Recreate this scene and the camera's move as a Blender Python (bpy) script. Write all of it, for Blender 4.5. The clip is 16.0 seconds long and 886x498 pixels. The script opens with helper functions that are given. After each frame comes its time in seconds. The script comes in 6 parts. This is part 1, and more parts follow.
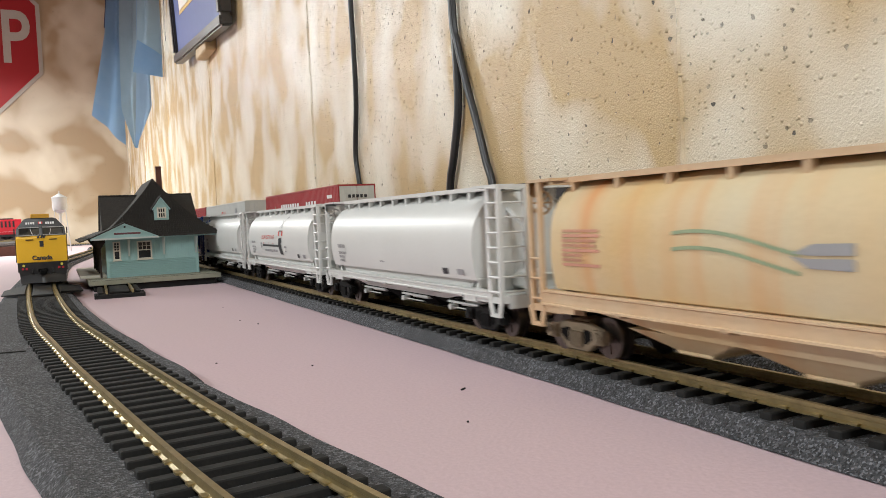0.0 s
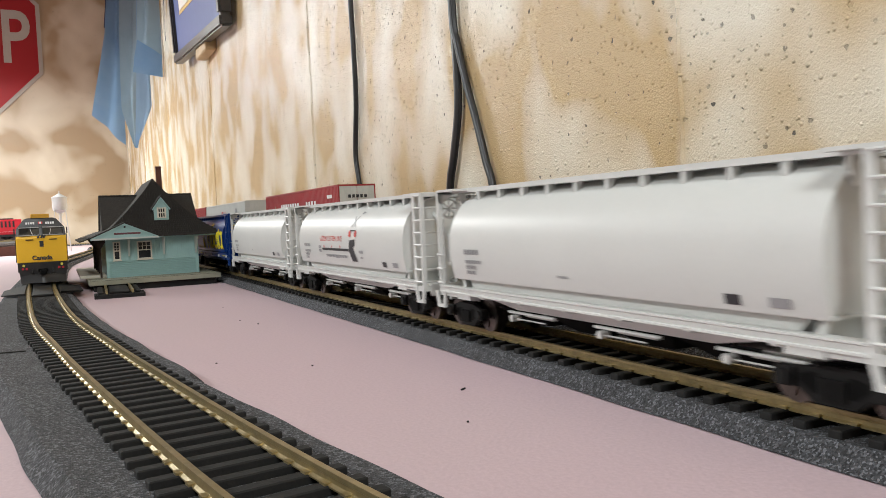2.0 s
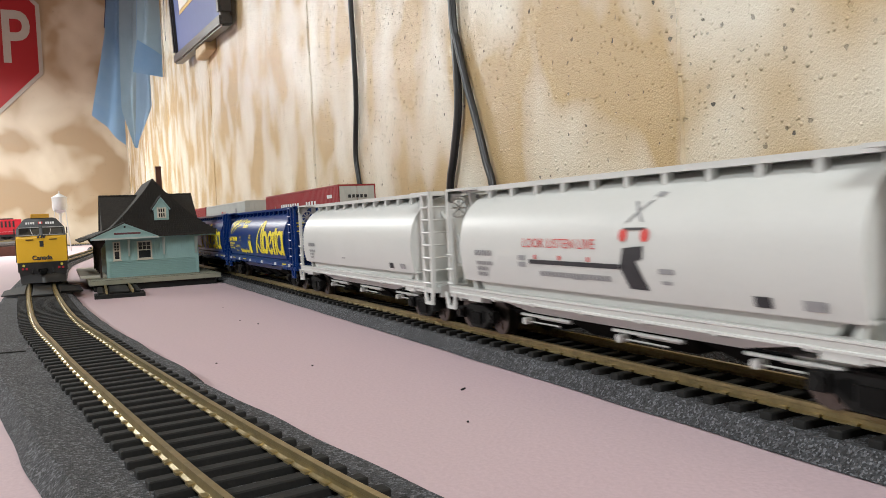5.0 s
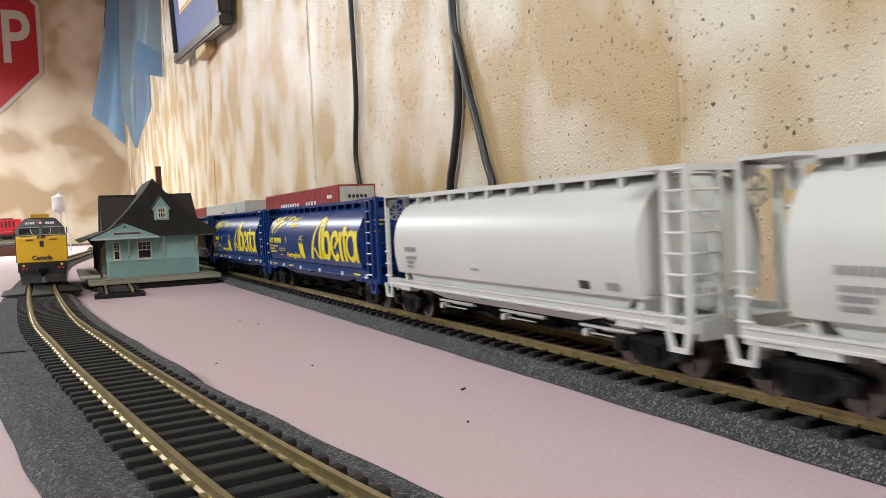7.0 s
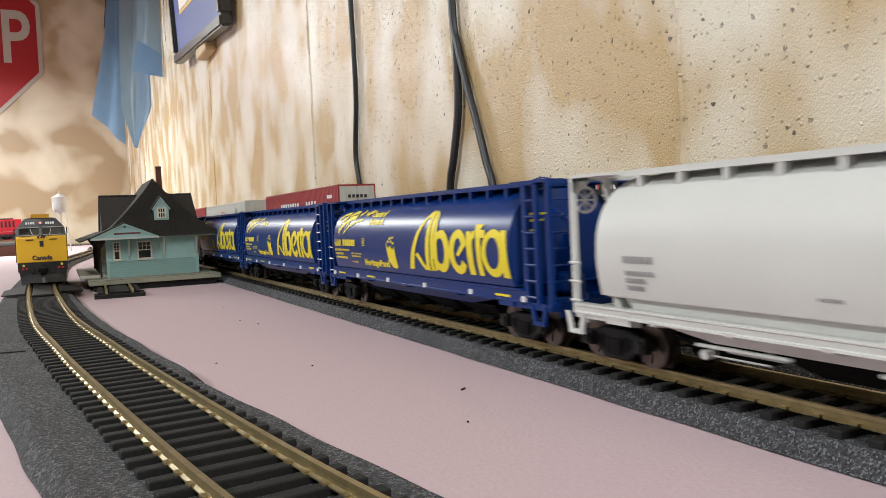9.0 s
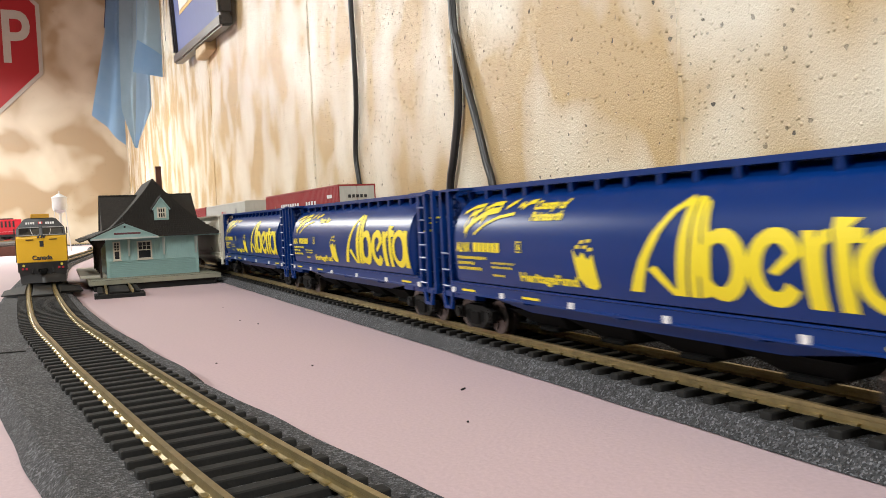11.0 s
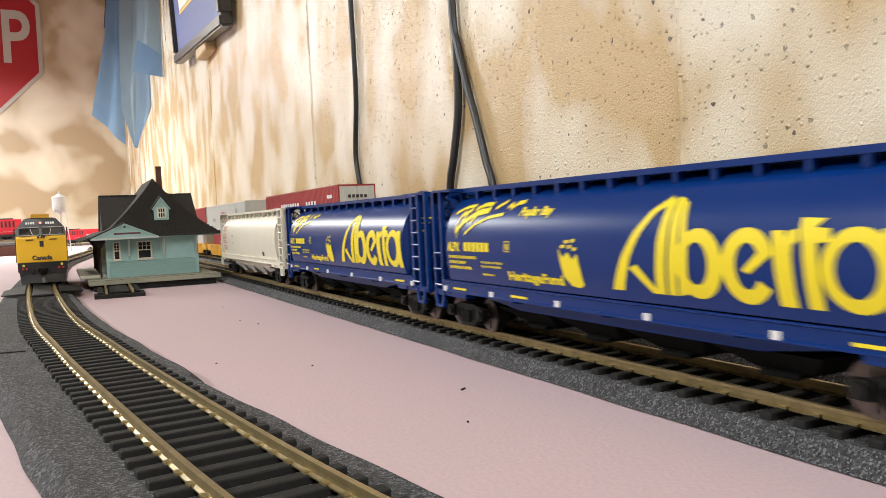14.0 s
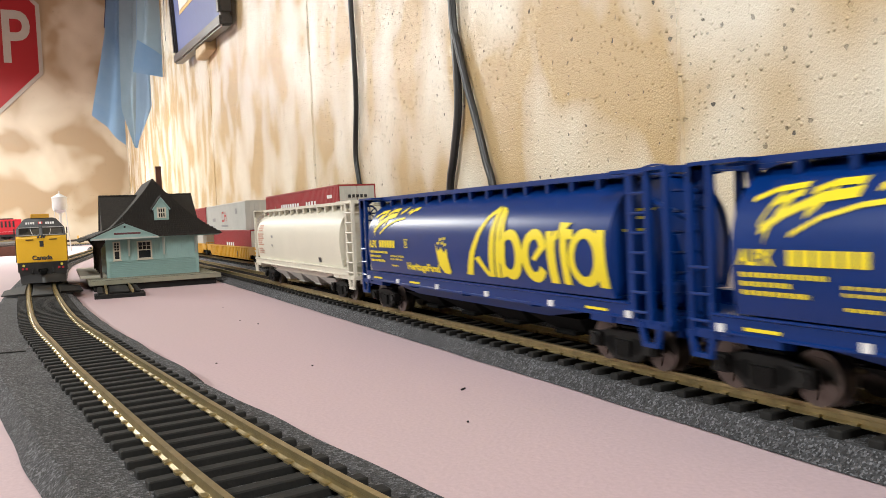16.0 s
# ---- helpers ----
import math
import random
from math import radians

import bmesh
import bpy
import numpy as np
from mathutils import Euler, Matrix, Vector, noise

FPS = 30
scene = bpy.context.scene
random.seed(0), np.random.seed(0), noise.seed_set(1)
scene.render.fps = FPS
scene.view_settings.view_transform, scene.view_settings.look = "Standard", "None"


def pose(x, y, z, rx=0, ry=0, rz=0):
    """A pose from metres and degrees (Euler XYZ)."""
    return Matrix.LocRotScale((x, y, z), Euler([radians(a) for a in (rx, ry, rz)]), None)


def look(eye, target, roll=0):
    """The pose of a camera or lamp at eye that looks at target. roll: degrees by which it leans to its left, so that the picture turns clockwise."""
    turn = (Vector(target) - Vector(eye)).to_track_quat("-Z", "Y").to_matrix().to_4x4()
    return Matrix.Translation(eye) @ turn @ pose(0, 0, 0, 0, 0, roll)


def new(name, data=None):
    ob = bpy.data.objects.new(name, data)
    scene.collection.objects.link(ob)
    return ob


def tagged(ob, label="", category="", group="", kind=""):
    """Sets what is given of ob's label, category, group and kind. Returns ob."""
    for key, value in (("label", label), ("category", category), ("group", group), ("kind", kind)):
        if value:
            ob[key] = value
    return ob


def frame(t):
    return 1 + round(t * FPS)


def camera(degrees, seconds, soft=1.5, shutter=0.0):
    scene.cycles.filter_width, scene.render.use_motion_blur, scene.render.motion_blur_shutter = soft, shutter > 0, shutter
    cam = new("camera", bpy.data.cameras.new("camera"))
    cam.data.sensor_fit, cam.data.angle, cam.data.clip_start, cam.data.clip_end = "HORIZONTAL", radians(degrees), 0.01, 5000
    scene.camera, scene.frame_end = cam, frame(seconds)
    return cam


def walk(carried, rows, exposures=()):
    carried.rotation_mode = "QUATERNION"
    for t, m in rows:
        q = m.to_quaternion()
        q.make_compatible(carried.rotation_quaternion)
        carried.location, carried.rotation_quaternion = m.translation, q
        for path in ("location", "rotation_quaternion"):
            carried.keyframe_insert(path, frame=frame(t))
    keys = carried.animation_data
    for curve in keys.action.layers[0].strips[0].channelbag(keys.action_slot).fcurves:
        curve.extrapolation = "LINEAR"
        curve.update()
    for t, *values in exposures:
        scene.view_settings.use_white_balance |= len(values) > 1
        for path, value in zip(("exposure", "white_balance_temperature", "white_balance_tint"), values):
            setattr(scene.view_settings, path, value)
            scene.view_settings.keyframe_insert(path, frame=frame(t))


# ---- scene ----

# The camera rests on a model railway board; z = 0 is the top of the board, y runs along the main track.
RAIL = 0.008
TRACK_A, TRACK_B = 0.1418, 0.192
WALL_X, FAR_Y = 0.262, 3.42
SPEED = 0.0666

cam = camera(58.5, 16.0, 0.85, 0.95)
YAW, PITCH = radians(25.774), radians(2.4575)
EYE = (0.0, 0.0, 0.0487)
AIM = (EYE[0] + math.sin(YAW) * math.cos(PITCH), EYE[1] + math.cos(YAW) * math.cos(PITCH), EYE[2] - math.sin(PITCH))
VIEW = look(EYE, AIM, -2.608)
walk(cam, [(0, VIEW), (16.0, VIEW)], [(0, 0.45, 5950, 7), (9.2, 0.45, 5950, 7), (11.3, 0.72, 6200, 8), (16.0, 0.72, 6200, 8)])

# ---- light ----
world = bpy.data.worlds.new("world")
scene.world = world
world.use_nodes = True
world.node_tree.nodes["Background"].inputs["Color"].default_value = (1.0, 0.93, 0.82, 1)
world.node_tree.nodes["Background"].inputs["Strength"].default_value = 0.02


def tube_lamp(m, size_x, size_y, watts, color):
    data = bpy.data.lights.new("tube_light", "AREA")
    data.shape, data.size, data.size_y, data.energy, data.color = "RECTANGLE", size_x, size_y, watts, color
    ob = new("tube_light", data)
    ob.matrix_world = m
    return ob


LAMP_Z = 1.33
PENDANT = (-0.50, 2.38, 0.68)
tube_lamp(pose(*PENDANT), 0.20, 1.0, 23, (1.0, 0.95, 0.86))
tube_lamp(pose(-2.0, 0.75, LAMP_Z), 0.25, 1.2, 46, (1.0, 0.97, 0.91))
tube_lamp(pose(-0.29, -1.25, LAMP_Z), 0.25, 1.2, 23, (1.0, 0.97, 0.91))


# ---- materials ----
def mat(name, color, rough=0.6, metal=0.0, vary=0.12, scale=60.0, fine=700.0, bump=0.15, coat=0.0, tint=None, spread=0.5):
    """A painted or plain surface: two scales of colour change, fine relief."""
    m = bpy.data.materials.new(name)
    m.use_nodes = True
    nt = m.node_tree
    b = nt.nodes["Principled BSDF"]
    tc = nt.nodes.new("ShaderNodeTexCoord")
    n1 = nt.nodes.new("ShaderNodeTexNoise")
    n1.inputs["Scale"].default_value, n1.inputs["Detail"].default_value = scale, 5
    n2 = nt.nodes.new("ShaderNodeTexNoise")
    n2.inputs["Scale"].default_value, n2.inputs["Detail"].default_value = fine, 3
    for n in (n1, n2):
        nt.links.new(tc.outputs["Object"], n.inputs["Vector"])
    ramp = nt.nodes.new("ShaderNodeMapRange")
    ramp.inputs["From Min"].default_value, ramp.inputs["From Max"].default_value = 0.5 - spread / 2, 0.5 + spread / 2
    nt.links.new(n1.outputs["Fac"], ramp.inputs["Value"])
    mix = nt.nodes.new("ShaderNodeMixRGB")
    other = tint or tuple(c * (1 - 2 * vary) for c in color)
    mix.inputs["Color1"].default_value, mix.inputs["Color2"].default_value = (*color, 1), (*other, 1)
    nt.links.new(ramp.outputs["Result"], mix.inputs["Fac"])
    mul = nt.nodes.new("ShaderNodeMixRGB")
    mul.blend_type = "MULTIPLY"
    mul.inputs["Fac"].default_value = min(1.0, vary * 2)
    nt.links.new(mix.outputs["Color"], mul.inputs["Color1"])
    nt.links.new(n2.outputs["Fac"], mul.inputs["Color2"])
    nt.links.new(mul.outputs["Color"], b.inputs["Base Color"])
    b.inputs["Roughness"].default_value, b.inputs["Metallic"].default_value = rough, metal
    b.inputs["Coat Weight"].default_value = coat
    if bump:
        bp = nt.nodes.new("ShaderNodeBump")
        bp.inputs["Strength"].default_value, bp.inputs["Distance"].default_value = bump, 0.0006
        nt.links.new(n2.outputs["Fac"], bp.inputs["Height"])
        nt.links.new(bp.outputs["Normal"], b.inputs["Normal"])
    return m


def glow(name, color, strength):
    m = mat(name, color, 0.4, bump=0)
    b = m.node_tree.nodes["Principled BSDF"]
    b.inputs["Emission Color"].default_value = (*color, 1)
    b.inputs["Emission Strength"].default_value = strength
    return m


def wall_material(name, light, tan, stretch, flat):
    """Sponge-painted concrete: soft tan clouds over white, small air holes, a glossy pebbled skin."""
    m = bpy.data.materials.new(name)
    m.use_nodes = True
    nt = m.node_tree
    b = nt.nodes["Principled BSDF"]
    tc = nt.nodes.new("ShaderNodeTexCoord")
    mp = nt.nodes.new("ShaderNodeMapping")
    mp.inputs["Scale"].default_value = stretch
    mp.inputs["Location"].default_value = (0.0, 0.37, 0.11)
    nt.links.new(tc.outputs["Object"], mp.inputs["Vector"])
    cloud = nt.nodes.new("ShaderNodeTexNoise")
    cloud.inputs["Scale"].default_value, cloud.inputs["Detail"].default_value, cloud.inputs["Roughness"].default_value = 11.0, 2.0, 0.4
    cloud.inputs["Distortion"].default_value = 0.3
    nt.links.new(mp.outputs["Vector"], cloud.inputs["Vector"])
    r1 = nt.nodes.new("ShaderNodeValToRGB")
    e = r1.color_ramp.elements
    e[0].position, e[0].color = 0.35, (*light, 1)
    e[1].position, e[1].color = 0.60, (*tan, 1)
    mid = r1.color_ramp.elements.new(0.48)
    mid.color = (*[(0.62 * a + 0.38 * c) for a, c in zip(light, tan)], 1)
    nt.links.new(cloud.outputs["Fac"], r1.inputs["Fac"])
    # air holes, on the plane of the wall
    plane = nt.nodes.new("ShaderNodeMapping")
    plane.inputs["Scale"].default_value = flat
    nt.links.new(tc.outputs["Object"], plane.inputs["Vector"])
    vor = nt.nodes.new("ShaderNodeTexVoronoi")
    vor.inputs["Scale"].default_value = 190
    nt.links.new(plane.outputs["Vector"], vor.inputs["Vector"])
    keep = nt.nodes.new("ShaderNodeSeparateColor")
    nt.links.new(vor.outputs["Color"], keep.inputs["Color"])
    size = nt.nodes.new("ShaderNodeMapRange")
    size.inputs["From Min"].default_value, size.inputs["From Max"].default_value = 0.66, 1.0
    size.inputs["To Min"].default_value, size.inputs["To Max"].default_value = 0.0, 0.25
    nt.links.new(keep.outputs["Red"], size.inputs["Value"])
    wob = nt.nodes.new("ShaderNodeTexNoise")
    wob.inputs["Scale"].default_value = 620
    nt.links.new(tc.outputs["Object"], wob.inputs["Vector"])
    wadd = nt.nodes.new("ShaderNodeMath")
    wadd.operation = "MULTIPLY_ADD"
    wadd.inputs[1].default_value, wadd.inputs[2].default_value = 0.62, -0.27
    nt.links.new(wob.outputs["Fac"], wadd.inputs[0])
    dist = nt.nodes.new("ShaderNodeMath")
    dist.operation = "ADD"
    nt.links.new(vor.outputs["Distance"], dist.inputs[0])
    nt.links.new(wadd.outputs[0], dist.inputs[1])
    hole = nt.nodes.new("ShaderNodeMath")
    hole.operation = "SUBTRACT"
    nt.links.new(size.outputs["Result"], hole.inputs[0])
    nt.links.new(dist.outputs[0], hole.inputs[1])
    hfac = nt.nodes.new("ShaderNodeMapRange")
    hfac.inputs["From Min"].default_value, hfac.inputs["From Max"].default_value = -0.01, 0.05
    nt.links.new(hole.outputs[0], hfac.inputs["Value"])
    # shade inside the holes is mixed into the base colour
    inside = nt.nodes.new("ShaderNodeMixRGB")
    inside.inputs["Color2"].default_value = (0.10, 0.09, 0.075, 1)
    half = nt.nodes.new("ShaderNodeMath")
    half.operation = "MULTIPLY"
    nt.links.new(hfac.outputs["Result"], half.inputs[0])
    nt.links.new(keep.outputs["Green"], half.inputs[1])
    nt.links.new(half.outputs[0], inside.inputs["Fac"])
    nt.links.new(r1.outputs["Color"], inside.inputs["Color1"])
    nt.links.new(inside.outputs["Color"], b.inputs["Base Color"])
    # relief: pebbled paint skin and the holes
    peb = nt.nodes.new("ShaderNodeTexNoise")
    peb.inputs["Scale"].default_value, peb.inputs["Detail"].default_value = 1100, 2.0
    nt.links.new(tc.outputs["Object"], peb.inputs["Vector"])
    big = nt.nodes.new("ShaderNodeTexNoise")
    big.inputs["Scale"].default_value, big.inputs["Detail"].default_value = 16, 3
    nt.links.new(tc.outputs["Object"], big.inputs["Vector"])
    amount = nt.nodes.new("ShaderNodeMapRange")
    amount.inputs["From Min"].default_value, amount.inputs["From Max"].default_value = 0.42, 0.62
    amount.inputs["To Min"].default_value, amount.inputs["To Max"].default_value = 0.6, 1.5
    nt.links.new(big.outputs["Fac"], amount.inputs["Value"])
    hgt = nt.nodes.new("ShaderNodeMath")
    hgt.operation = "MULTIPLY"
    dots = nt.nodes.new("ShaderNodeTexVoronoi")
    dots.inputs["Scale"].default_value = 360
    nt.links.new(plane.outputs["Vector"], dots.inputs["Vector"])
    pick = nt.nodes.new("ShaderNodeSeparateColor")
    nt.links.new(dots.outputs["Color"], pick.inputs["Color"])
    reach = nt.nodes.new("ShaderNodeMapRange")
    reach.inputs["From Min"].default_value, reach.inputs["From Max"].default_value = 0.35, 1.0
    reach.inputs["To Min"].default_value, reach.inputs["To Max"].default_value = 0.0, 0.42
    nt.links.new(pick.outputs["Blue"], reach.inputs["Value"])
    rise = nt.nodes.new("ShaderNodeMath")
    rise.operation = "SUBTRACT"
    nt.links.new(reach.outputs["Result"], rise.inputs[0])
    nt.links.new(dots.outputs["Distance"], rise.inputs[1])
    drop = nt.nodes.new("ShaderNodeMapRange")
    drop.interpolation_type = "SMOOTHSTEP"
    drop.inputs["From Min"].default_value, drop.inputs["From Max"].default_value = -0.05, 0.28
    nt.links.new(rise.outputs[0], drop.inputs["Value"])
    nt.links.new(drop.outputs["Result"], hgt.inputs[0])
    nt.links.new(amount.outputs["Result"], hgt.inputs[1])
    sub = nt.nodes.new("ShaderNodeMath")
    sub.operation = "SUBTRACT"
    grain = nt.nodes.new("ShaderNodeMath")
    grain.operation = "MULTIPLY_ADD"
    grain.inputs[1].default_value = 0.70
    nt.links.new(peb.outputs["Fac"], grain.inputs[0])
    nt.links.new(hgt.outputs[0], grain.inputs[2])
    nt.links.new(grain.outputs[0], sub.inputs[0])
    nt.links.new(hfac.outputs["Result"], sub.inputs[1])
    bp = nt.nodes.new("ShaderNodeBump")
    bp.inputs["Strength"].default_value, bp.inputs["Distance"].default_value = 1.0, 0.0006
    nt.links.new(sub.outputs[0], bp.inputs["Height"])
    nt.links.new(bp.outputs["Normal"], b.inputs["Normal"])
    b.inputs["Roughness"].default_value = 0.19
    b.inputs["Specular IOR Level"].default_value = 0.5
    return m


def weathered(name):
    """Faded cream paint with rust-brown vertical streaks."""
    m = mat(name, (0.64, 0.57, 0.40), 0.65, tint=(0.64, 0.44, 0.20), vary=0.06, scale=26, spread=0.45)
    nt = m.node_tree
    b = nt.nodes["Principled BSDF"]
    tc = nt.nodes.new("ShaderNodeTexCoord")
    mp = nt.nodes.new("ShaderNodeMapping")
    mp.inputs["Scale"].default_value = (3, 58, 4)
    nt.links.new(tc.outputs["Object"], mp.inputs["Vector"])
    n = nt.nodes.new("ShaderNodeTexNoise")
    n.inputs["Scale"].default_value, n.inputs["Detail"].default_value = 1.0, 3
    nt.links.new(mp.outputs["Vector"], n.inputs["Vector"])
    r = nt.nodes.new("ShaderNodeMapRange")
    r.inputs["From Min"].default_value, r.inputs["From Max"].default_value = 0.50, 0.70
    nt.links.new(n.outputs["Fac"], r.inputs["Value"])
    mix = nt.nodes.new("ShaderNodeMixRGB")
    mix.inputs["Color2"].default_value = (0.60, 0.30, 0.12, 1)
    old = b.inputs["Base Color"].links[0].from_socket
    nt.links.new(r.outputs["Result"], mix.inputs["Fac"])
    nt.links.new(old, mix.inputs["Color1"])
    nt.links.new(mix.outputs["Color"], b.inputs["Base Color"])
    return m


def foam_material(name):
    """Dark grey foam of small closed grains, some of them pale."""
    m = mat(name, (0.080, 0.082, 0.087), 0.85, tint=(0.052, 0.053, 0.057), vary=0.1, scale=60, bump=0)
    nt = m.node_tree
    b = nt.nodes["Principled BSDF"]
    tc = nt.nodes.new("ShaderNodeTexCoord")
    v = nt.nodes.new("ShaderNodeTexVoronoi")
    v.inputs["Scale"].default_value = 2300
    nt.links.new(tc.outputs["Object"], v.inputs["Vector"])
    sep = nt.nodes.new("ShaderNodeSeparateColor")
    nt.links.new(v.outputs["Color"], sep.inputs["Color"])
    ramp = nt.nodes.new("ShaderNodeValToRGB")
    e = ramp.color_ramp.elements
    e[0].position, e[0].color = 0.0, (0.30, 0.30, 0.31, 1)
    e[1].position, e[1].color = 1.0, (3.2, 3.2, 3.3, 1)
    mid = ramp.color_ramp.elements.new(0.70)
    mid.color = (1.1, 1.1, 1.12, 1)
    nt.links.new(sep.outputs["Red"], ramp.inputs["Fac"])
    mul = nt.nodes.new("ShaderNodeMixRGB")
    mul.blend_type = "MULTIPLY"
    mul.inputs["Fac"].default_value = 1.0
    old = b.inputs["Base Color"].links[0].from_socket
    nt.links.new(old, mul.inputs["Color1"])
    nt.links.new(ramp.outputs["Color"], mul.inputs["Color2"])
    nt.links.new(mul.outputs["Color"], b.inputs["Base Color"])
    bp = nt.nodes.new("ShaderNodeBump")
    bp.inputs["Strength"].default_value, bp.inputs["Distance"].default_value = 0.8, 0.0006
    nt.links.new(v.outputs["Distance"], bp.inputs["Height"])
    nt.links.new(bp.outputs["Normal"], b.inputs["Normal"])
    return m


M = {
    "wall": wall_material("sponged_concrete", (0.82, 0.77, 0.645), (0.57, 0.42, 0.22), (1, 1.3, 0.9), (0, 1, 1)),
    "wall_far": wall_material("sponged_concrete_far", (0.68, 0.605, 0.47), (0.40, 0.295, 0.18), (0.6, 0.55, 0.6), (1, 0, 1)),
    "seam": mat("seam_mortar", (0.62, 0.55, 0.42), 0.55, vary=0.2, scale=300, bump=0.6),
    "board": mat("pink_foam_board", (0.56, 0.42, 0.46), 0.7, tint=(0.55, 0.43, 0.45), vary=0.10, scale=7, fine=900, bump=0.2),
    "foam": foam_material("grey_foam_bed"),
    "tie": mat("black_plastic", (0.013, 0.0125, 0.012), 0.8, vary=0.15, scale=400, bump=0.3),
    "rail": mat("brass_rail", (0.52, 0.42, 0.22), 0.42, 0.85, vary=0.15, scale=150),
    "white": mat("white_car_paint", (0.66, 0.67, 0.65), 0.40, vary=0.03, scale=40, fine=900, bump=0.03),
    "cream": mat("cream_car_paint", (0.72, 0.69, 0.58), 0.5, vary=0.04, scale=40, fine=900, bump=0.03),
    "blue": mat("blue_car_paint", (0.0015, 0.029, 0.175), 0.33, vary=0.05, scale=40, fine=900, bump=0.03),
    "rust": weathered("weathered_cream_paint"),
    "rust_sill": mat("weathered_orange_paint", (0.64, 0.50, 0.33), 0.7, tint=(0.62, 0.40, 0.22), vary=0.1, scale=60),
    "yellow_ink": mat("yellow_print", (0.85, 0.70, 0.015), 0.5, vary=0.03, bump=0),
    "red_ink": mat("red_print", (0.62, 0.06, 0.05), 0.5, vary=0.03, bump=0),
    "pale_red": mat("faded_red_print", (0.66, 0.32, 0.22), 0.6, vary=0.1, bump=0),
    "black_ink": mat("black_print", (0.03, 0.03, 0.035), 0.5, vary=0.03, bump=0),
    "grey_ink": mat("grey_print", (0.32, 0.32, 0.33), 0.5, vary=0.03, bump=0),
    "green_ink": mat("faded_green_print", (0.36, 0.45, 0.27), 0.6, vary=0.15, bump=0),
    "white_ink": mat("white_print", (0.8, 0.8, 0.8), 0.5, vary=0.03, bump=0),
    "truck": mat("black_truck", (0.009, 0.0085, 0.008), 0.7, vary=0.2, scale=200),
    "truck_tan": mat("dusty_tan_truck", (0.36, 0.28, 0.18), 0.7, vary=0.25, scale=200),
    "under": mat("dark_underframe", (0.006, 0.006, 0.006), 0.85, vary=0.2, scale=200),
    "steel": mat("wheel_steel", (0.22, 0.19, 0.17), 0.34, 1.0, vary=0.2, scale=300),
    "yellow": mat("yellow_engine_paint", (0.88, 0.52, 0.012), 0.4, vary=0.03, scale=60, bump=0.03),
    "black": mat("black_engine_paint", (0.022, 0.022, 0.024), 0.4, vary=0.1, bump=0.05),
    "lens": mat("amber_lens", (0.7, 0.6, 0.1), 0.2, vary=0.03, bump=0),
    "red_lens": mat("red_lens", (0.5, 0.03, 0.05), 0.2, vary=0.03, bump=0),
    "mint": mat("mint_siding", (0.33, 0.51, 0.50), 0.65, vary=0.05, scale=120, bump=0.1),
    "trim": mat("grey_white_trim", (0.50, 0.55, 0.52), 0.6, vary=0.06),
    "cream_trim": mat("cream_window_trim", (0.66, 0.62, 0.52), 0.6, vary=0.06),
    "shingle": mat("black_shingle", (0.045, 0.04, 0.034), 0.85, tint=(0.02, 0.018, 0.016), vary=0.25, scale=500, fine=1500, bump=0.8),
    "deck": mat("grey_green_deck", (0.33, 0.33, 0.25), 0.75, vary=0.08, scale=120),
    "brick": mat("brown_brick", (0.14, 0.05, 0.032), 0.8, vary=0.2, scale=300),
    "timber": mat("dark_brown_timber", (0.05, 0.028, 0.02), 0.7, vary=0.15),
    "red_box": mat("red_container_paint", (0.36, 0.030, 0.035), 0.5, vary=0.08, scale=60),
    "grey_box": mat("grey_container_paint", (0.60, 0.60, 0.56), 0.55, vary=0.06, scale=60),
    "well": mat("yellow_well_car_paint", (0.72, 0.38, 0.02), 0.5, vary=0.08, scale=90),
    "cable": mat("black_rubber", (0.012, 0.012, 0.013), 0.35, vary=0.1, bump=0.05),
    "cloth": mat("light_blue_cotton", (0.24, 0.39, 0.60), 0.85, tint=(0.30, 0.45, 0.64), vary=0.05, scale=20, fine=1500, bump=0.3),
    "cloth_dark": mat("navy_cotton", (0.035, 0.06, 0.16), 0.9, vary=0.1, bump=0.3),
    "cloth_grey": mat("pale_grey_blue_cotton", (0.42, 0.54, 0.64), 0.9, vary=0.06, scale=20, bump=0.3),
    # lit copy of the shirt's blue: light on the tail put into the colour
    "cloth_lit": mat("lit_blue_cotton", (0.38, 0.53, 0.72), 0.88, vary=0.05, scale=20, bump=0.3),
    "frame": mat("dark_wood_frame", (0.03, 0.024, 0.02), 0.35, vary=0.2, scale=40),
    "mat_blue": mat("blue_mat_board", (0.045, 0.075, 0.28), 0.55, vary=0.05, bump=0),
    "gold": mat("gold_line", (0.60, 0.42, 0.12), 0.35, 0.6, vary=0.05),
    "paper": mat("white_paper", (0.78, 0.76, 0.70), 0.7, vary=0.02, bump=0),
    "wood": mat("pale_pine", (0.58, 0.42, 0.22), 0.6, vary=0.12, scale=30),
    "sign_red": mat("sign_red", (0.36, 0.010, 0.016), 0.5, vary=0.05, scale=6, bump=0.02),
    "sign_white": mat("sign_white", (0.45, 0.42, 0.37), 0.5, vary=0.04, bump=0),
    "silver": mat("silver_paint", (0.60, 0.60, 0.60), 0.4, 0.4, vary=0.08),
    "red_engine": mat("red_engine_paint", (0.60, 0.012, 0.03), 0.35, vary=0.05),
    "ballast": mat("grey_ballast", (0.30, 0.29, 0.27), 0.9, vary=0.3, scale=600, bump=1.0),
    "plaster": mat("plain_plaster", (0.36, 0.33, 0.28), 0.8, vary=0.04, scale=4),
    "floor": mat("grey_concrete_floor", (0.30, 0.29, 0.27), 0.8, vary=0.1, scale=5),
}
